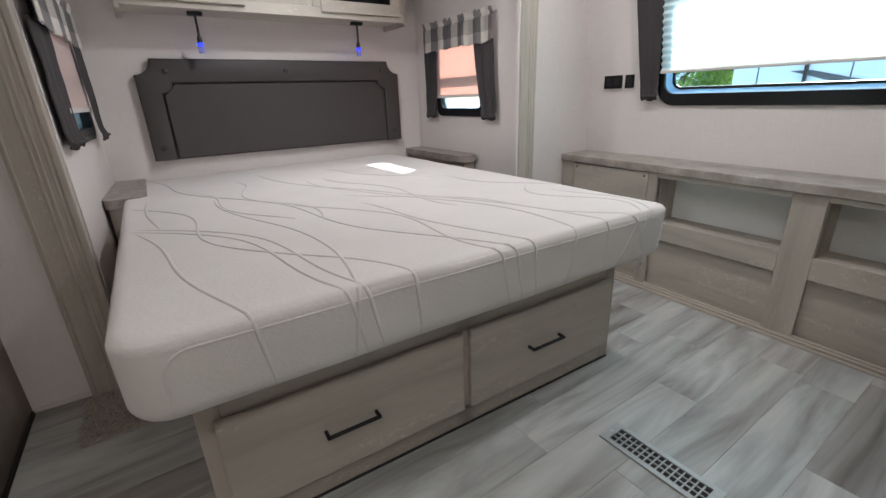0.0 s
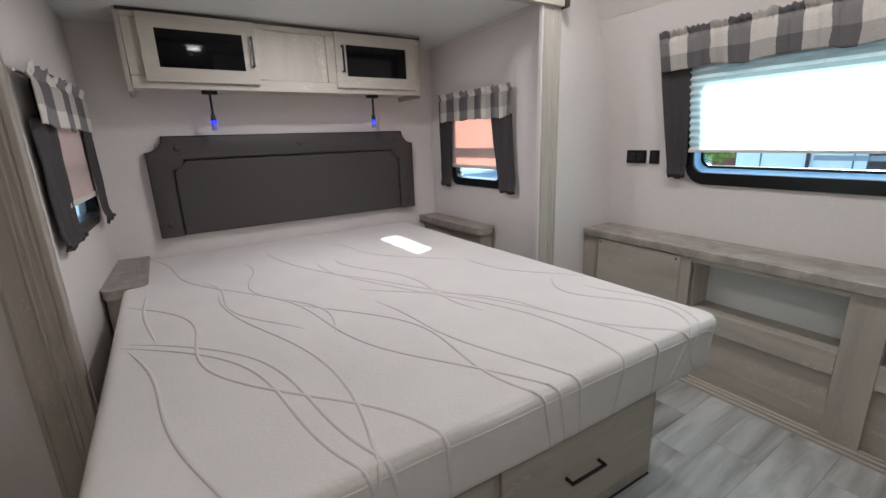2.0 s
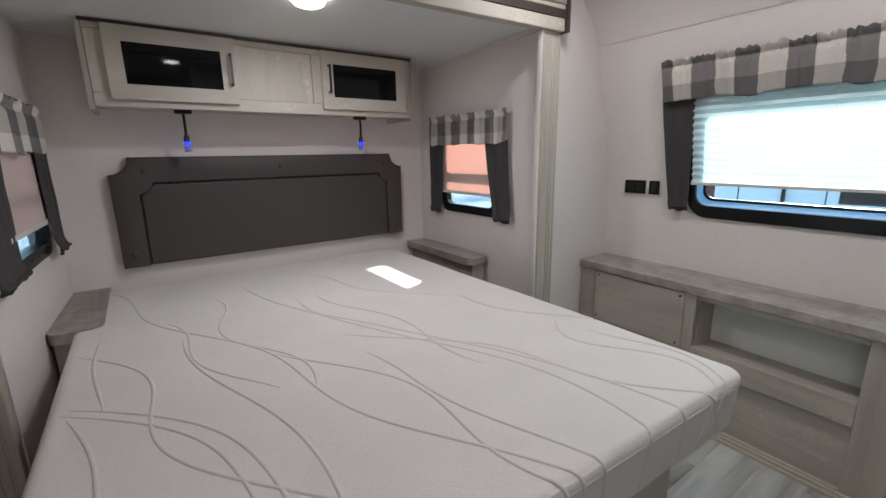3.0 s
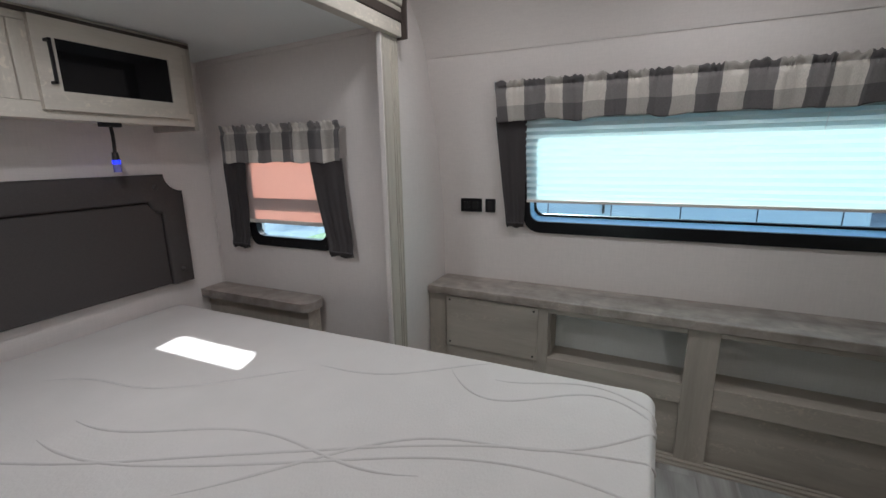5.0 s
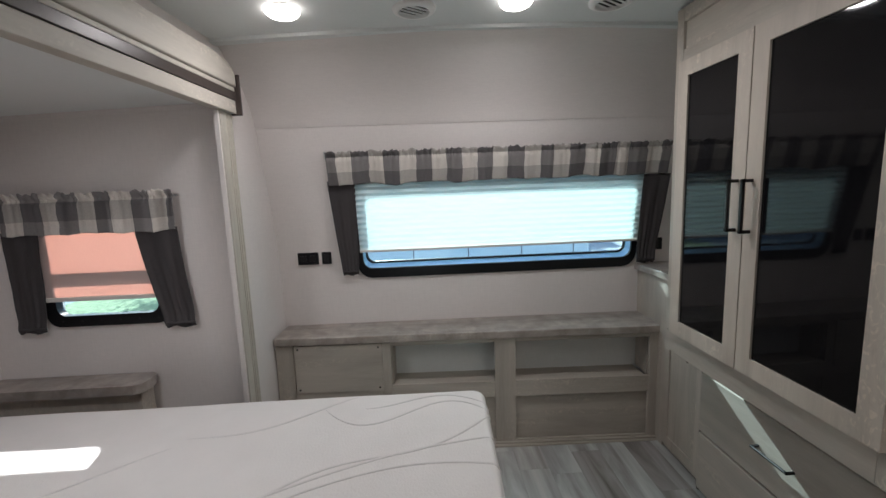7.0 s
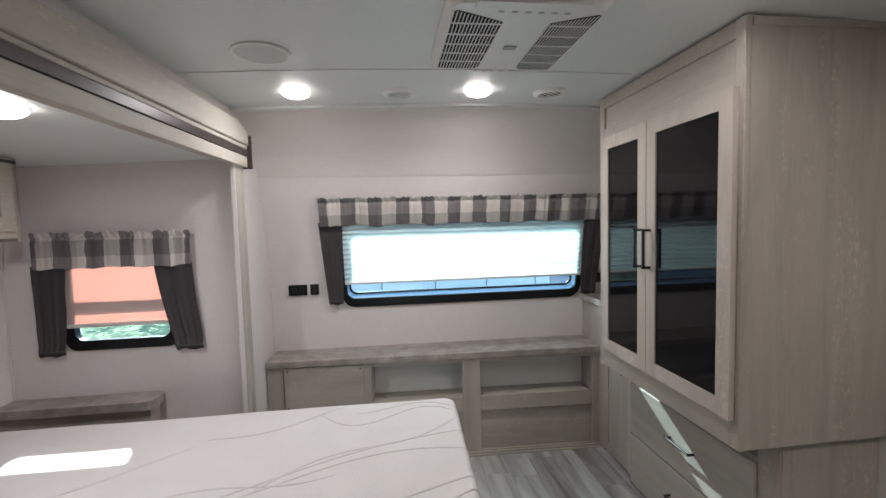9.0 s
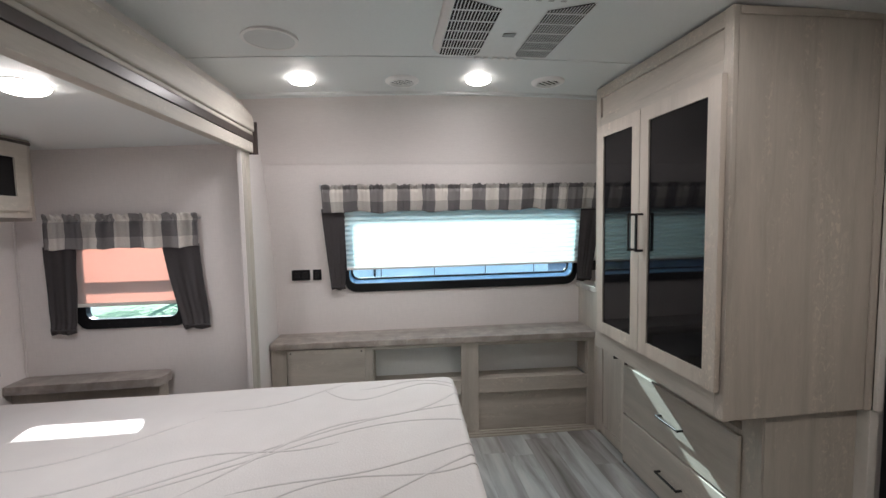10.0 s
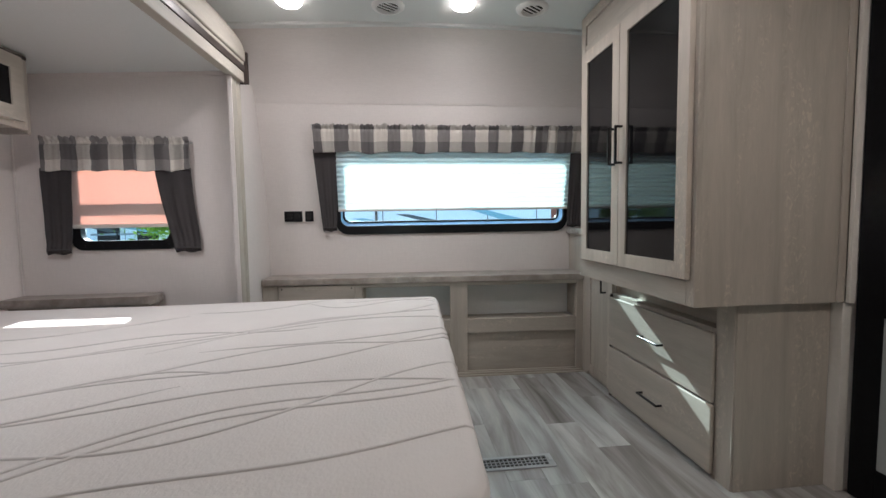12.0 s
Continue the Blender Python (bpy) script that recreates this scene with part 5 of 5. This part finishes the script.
def carpet():
    c = thing("carpet", (-0.15, 1.75, 0), "beige shaggy carpet piece laid along the alcove floor", "carpet")
    rnd = random.Random(5)
    bm = bmesh.new()
    x0, x1, y0, y1 = -0.395, -0.060, 1.66, 1.94
    nx, ny = 70, 50
    v = [[bm.verts.new((x0 + (x1 - x0) * i / nx + rnd.uniform(-0.002, 0.002) + 0.012 * math.sin(j * 0.5) * (i == 0), y0 + (y1 - y0) * j / ny + rnd.uniform(-0.002, 0.002), 0.002 if i in (0, nx) or j in (0, ny) else 0.014 + rnd.uniform(-0.006, 0.006) - (0.009 if abs(j - 24) < 2 else 0))) for i in range(nx + 1)] for j in range(ny + 1)]
    for j in range(ny):
        for i in range(nx):
            bm.faces.new((v[j][i], v[j][i + 1], v[j + 1][i + 1], v[j + 1][i]))
    part("mat", bm, fabric("shag", (0.30, 0.268, 0.232), 0.95, 300.0, 0.3), c, "loose beige pile")


carpet()
setting("carpet_alcove", boxes((SX0, BX0, 1.96, 2.39, 0.0, 0.012)), fabric("alcove_carpet", (0.30, 0.26, 0.215), 0.95, 300.0, 0.3), "beige carpet beside the bed base")
askew(setting("baseboard", boxes((XB + 0.001, SX0 - 0.137, YL - 0.008, YL - 0.0005, 0.0, 0.016), bevel=0.002), TRIM_W, "thin pale strip along the wall's foot"))
setting("baseboard", boxes((XB + 0.0005, XB + 0.008, 1.43, 1.97, 0.0, 0.016)), DARK_GAP, "dark strip along the partition's foot")


# ---- outside ----
GZ = -1.35
bm = bmesh.new()
bmesh.ops.create_grid(bm, x_segments=2, y_segments=2, size=400)
bmesh.ops.translate(bm, verts=bm.verts, vec=(0, 0, GZ))
setting("ground", bm, plain("gravel_lot", (0.43, 0.46, 0.50), 0.9, grain=0.3, scale=8.0), "pale gravel lot")
bm = bmesh.new()
box(bm, 9.0, 21, 6.0, 10.9, GZ, GZ + 0.03)
# Bright haze is mixed into the grass colour, so it is paler.
setting("grass", bm, plain("grass_green", (0.34, 0.42, 0.22), 0.9, grain=0.45, scale=9.0), "strip of sunlit green grass paled for haze")


def trailer(x, y, length, turn, label, low=0.55, axle=0.0):
    t = thing("travel_trailer", (x, y, GZ), label, "trailer")
    t.rotation_euler = (0, 0, radians(turn))
    side = plain("white_trailer_side", (0.80, 0.83, 0.84), 0.35, grain=0.03)
    L2 = length / 2
    part("body", boxes((-1.2, 1.2, -L2, L2, low, 3.1), bevel=0.10), side, t, "white smooth side", world=False)
    ink, pale = plain("dark_graphic", (0.05, 0.06, 0.07), 0.4), plain("teal_graphic", (0.22, 0.42, 0.48), 0.4)
    for k, (y0, y1, z0, z1, c) in enumerate(((-2.6, 0.4, 1.95, 2.55, ink), (-1.6, 1.6, 1.85, 2.45, pale), (0.6, 3.2, 2.0, 2.6, ink), (-3.4, -1.4, 2.35, 2.75, pale))):
        part("graphic", prism([(y0, z0), (y0 + 0.7, z0), (y1, z1), (y1 - 0.35, z1)], -1.216 - 0.003 * k, -1.199, 0), c, t, "slanting painted graphic", world=False)
    for k in range(6):
        yy = -L2 + 0.5 + k * (length - 1.0) / 5
        part("seam", boxes((-1.209, -1.199, yy - 0.012, yy + 0.012, 0.7, 2.9)), ink, t, "dark panel seam", world=False)
    part("awning_arm", boxes((-1.27, -1.20, 0.9, 0.96, 1.2, 2.95), (-1.27, -1.20, 2.9, 2.96, 1.2, 2.95)), BLACK, t, "black awning arms", world=False)
    part("swoosh", boxes((-1.215, -1.198, -L2 + 0.8, L2 - 1.4, 1.85, 1.95)), plain("grey_stripe", (0.28, 0.30, 0.32), 0.4), t, "grey stripe", world=False)
    for k in range(3):
        y0 = -L2 + 0.9 + k * (length - 1.8) / 3
        w = part("window", boxes((-1.212, -1.199, y0, y0 + 0.9, 1.55, 2.25), bevel=0.01), DARK_GLASS, t, "dark trailer window", world=False)
        part("frame", boxes((-1.215, -1.200, y0 - 0.04, y0, 1.51, 2.29), (-1.215, -1.200, y0 + 0.9, y0 + 0.94, 1.51, 2.29), (-1.215, -1.200, y0, y0 + 0.9, 1.51, 1.549), (-1.215, -1.200, y0, y0 + 0.9, 2.251, 2.29)), BLACK, w, "black frame", world=False)
    for yy in (axle - 0.5, axle + 0.5):
        bm = bmesh.new()
        disk(bm, (-1.05, yy, 0.38), 0.38, 0.24, "X", 28)
        wh = part("wheel", bm, BLACK, t, "black tyre", world=False)
        bm = bmesh.new()
        disk(bm, (-1.18, yy, 0.38), 0.20, 0.03, "X", 20)
        part("rim", bm, WHITE, wh, "white rim", world=False)


trailer(12.5, 0.75, 8.5, 4, "white travel trailer parked outside with dark windows")
trailer(24.5, 14.8, 7.0, 12, "white travel trailer parked outside with dark windows")
trailer(13.5, -9.5, 8.0, -8, "white travel trailer parked outside with dark windows")


def shed():
    s = thing("shed", (27, 4, GZ), "long brick-red shed behind the trailers", "building")
    part("wall", boxes((24, 30, -16, 26, GZ, GZ + 3.4)), plain("brick_red", (0.26, 0.085, 0.055), 0.85, grain=0.15, scale=3.0), s)
    part("roof", prism([(23.5, GZ + 3.4), (30.5, GZ + 3.4), (27, GZ + 4.7)], -16.4, 26.4, 1), plain("roof_grey", (0.22, 0.22, 0.22), 0.7), s, "grey pitched roof")
    for k in range(6):
        part("post", boxes((23.9, 23.99, -14 + k * 7, -13.85 + k * 7, GZ, GZ + 3.4)), WHITE, s, "white post")


shed()


def tree(x, y, height, seed):
    t = thing("tree", (x, y, GZ), "leafy green tree with grey-brown trunk", "tree", "trees outside")
    rnd = random.Random(seed)
    bark = plain("bark", (0.10, 0.075, 0.055), 0.9, grain=0.3, scale=20)
    bm = bmesh.new()
    pts = [Vector((0.1 * math.sin(k), 0.1 * math.cos(1.3 * k), height * 0.55 * k / 6)) for k in range(7)]
    tube(bm, pts, height * 0.022, 9)
    tips = []
    for k in range(7):
        a = rnd.uniform(0, 6.28)
        p0 = pts[3 + k % 4]
        p1 = p0 + Vector((math.cos(a), math.sin(a), rnd.uniform(0.4, 0.9))) * height * rnd.uniform(0.14, 0.25)
        tube(bm, [p0, (p0 + p1) / 2 + Vector((0, 0, 0.1)), p1], height * 0.008, 6)
        tips.append(p1)
    tips.append(pts[-1] + Vector((0, 0, height * 0.2)))
    part("trunk", bm, bark, t, "grey-brown bark", True, world=False)
    verts, faces = [], []
    for tip in tips:
        for _ in range(420):
            c = tip + Vector((rnd.gauss(0, 1), rnd.gauss(0, 1), rnd.gauss(0, 0.7))) * height * 0.085
            u = Vector((rnd.gauss(0, 1), rnd.gauss(0, 1), rnd.gauss(0, 1))).normalized()
            w = u.orthogonal().normalized()
            s = rnd.uniform(0.06, 0.13)
            i = len(verts)
            verts += [c - u * s, c + w * s * 0.5, c + u * s, c - w * s * 0.5]
            faces.append((i, i + 1, i + 2, i + 3))
    me = bpy.data.meshes.new("crown")
    me.from_pydata([tuple(v) for v in verts], [], faces)
    me.materials.append(LEAF)
    ob = new("crown", me)
    ob.parent = t
    tagged(ob, "many small green leaves")


LEAF = shade_mat("leaf_green", (0.085, 0.16, 0.03), (0.25, 0.42, 0.06), 0.5)
tree(30.0, 19.0, 6.0, 1)
tree(24.0, 15.5, 8.0, 2)
tree(17.0, 9.1, 5.0, 6)
tree(26.0, 21.0, 8.0, 3)
tree(22.0, -5.0, 9.0, 4)
tree(30.0, 27.0, 9.0, 5)


# ---- floor planks ----
def planks():
    rnd = random.Random(8)
    width, gap = 0.152, 0.0005
    meshes = {}
    y = YR
    while y < 2.03:
        w = min(width, 2.04 - y)
        x = -2.6 - rnd.uniform(0, 0.9)
        while x < 2.25:
            length = rnd.choice((0.915, 0.915, 0.61))
            xa, xb = max(x, -2.6 if y + w < 1.46 else XB - 0.04), min(x + length, XF)
            x += length
            if xb - xa < 0.03:
                continue
            key = (round(xb - xa, 3), round(w, 3))
            if key not in meshes:
                bm = boxes((0, key[0] - gap, 0, key[1] - gap, -0.006, 0.0), bevel=0.0004)
                me = bpy.data.meshes.new("plank")
                bm.to_mesh(me)
                bm.free()
                me.materials.append(PLANK)
                meshes[key] = me
            ob = new("plank", meshes[key])
            ob.location = (xa, y, 0)
            ob.parent = SUB
        y += width


planks()
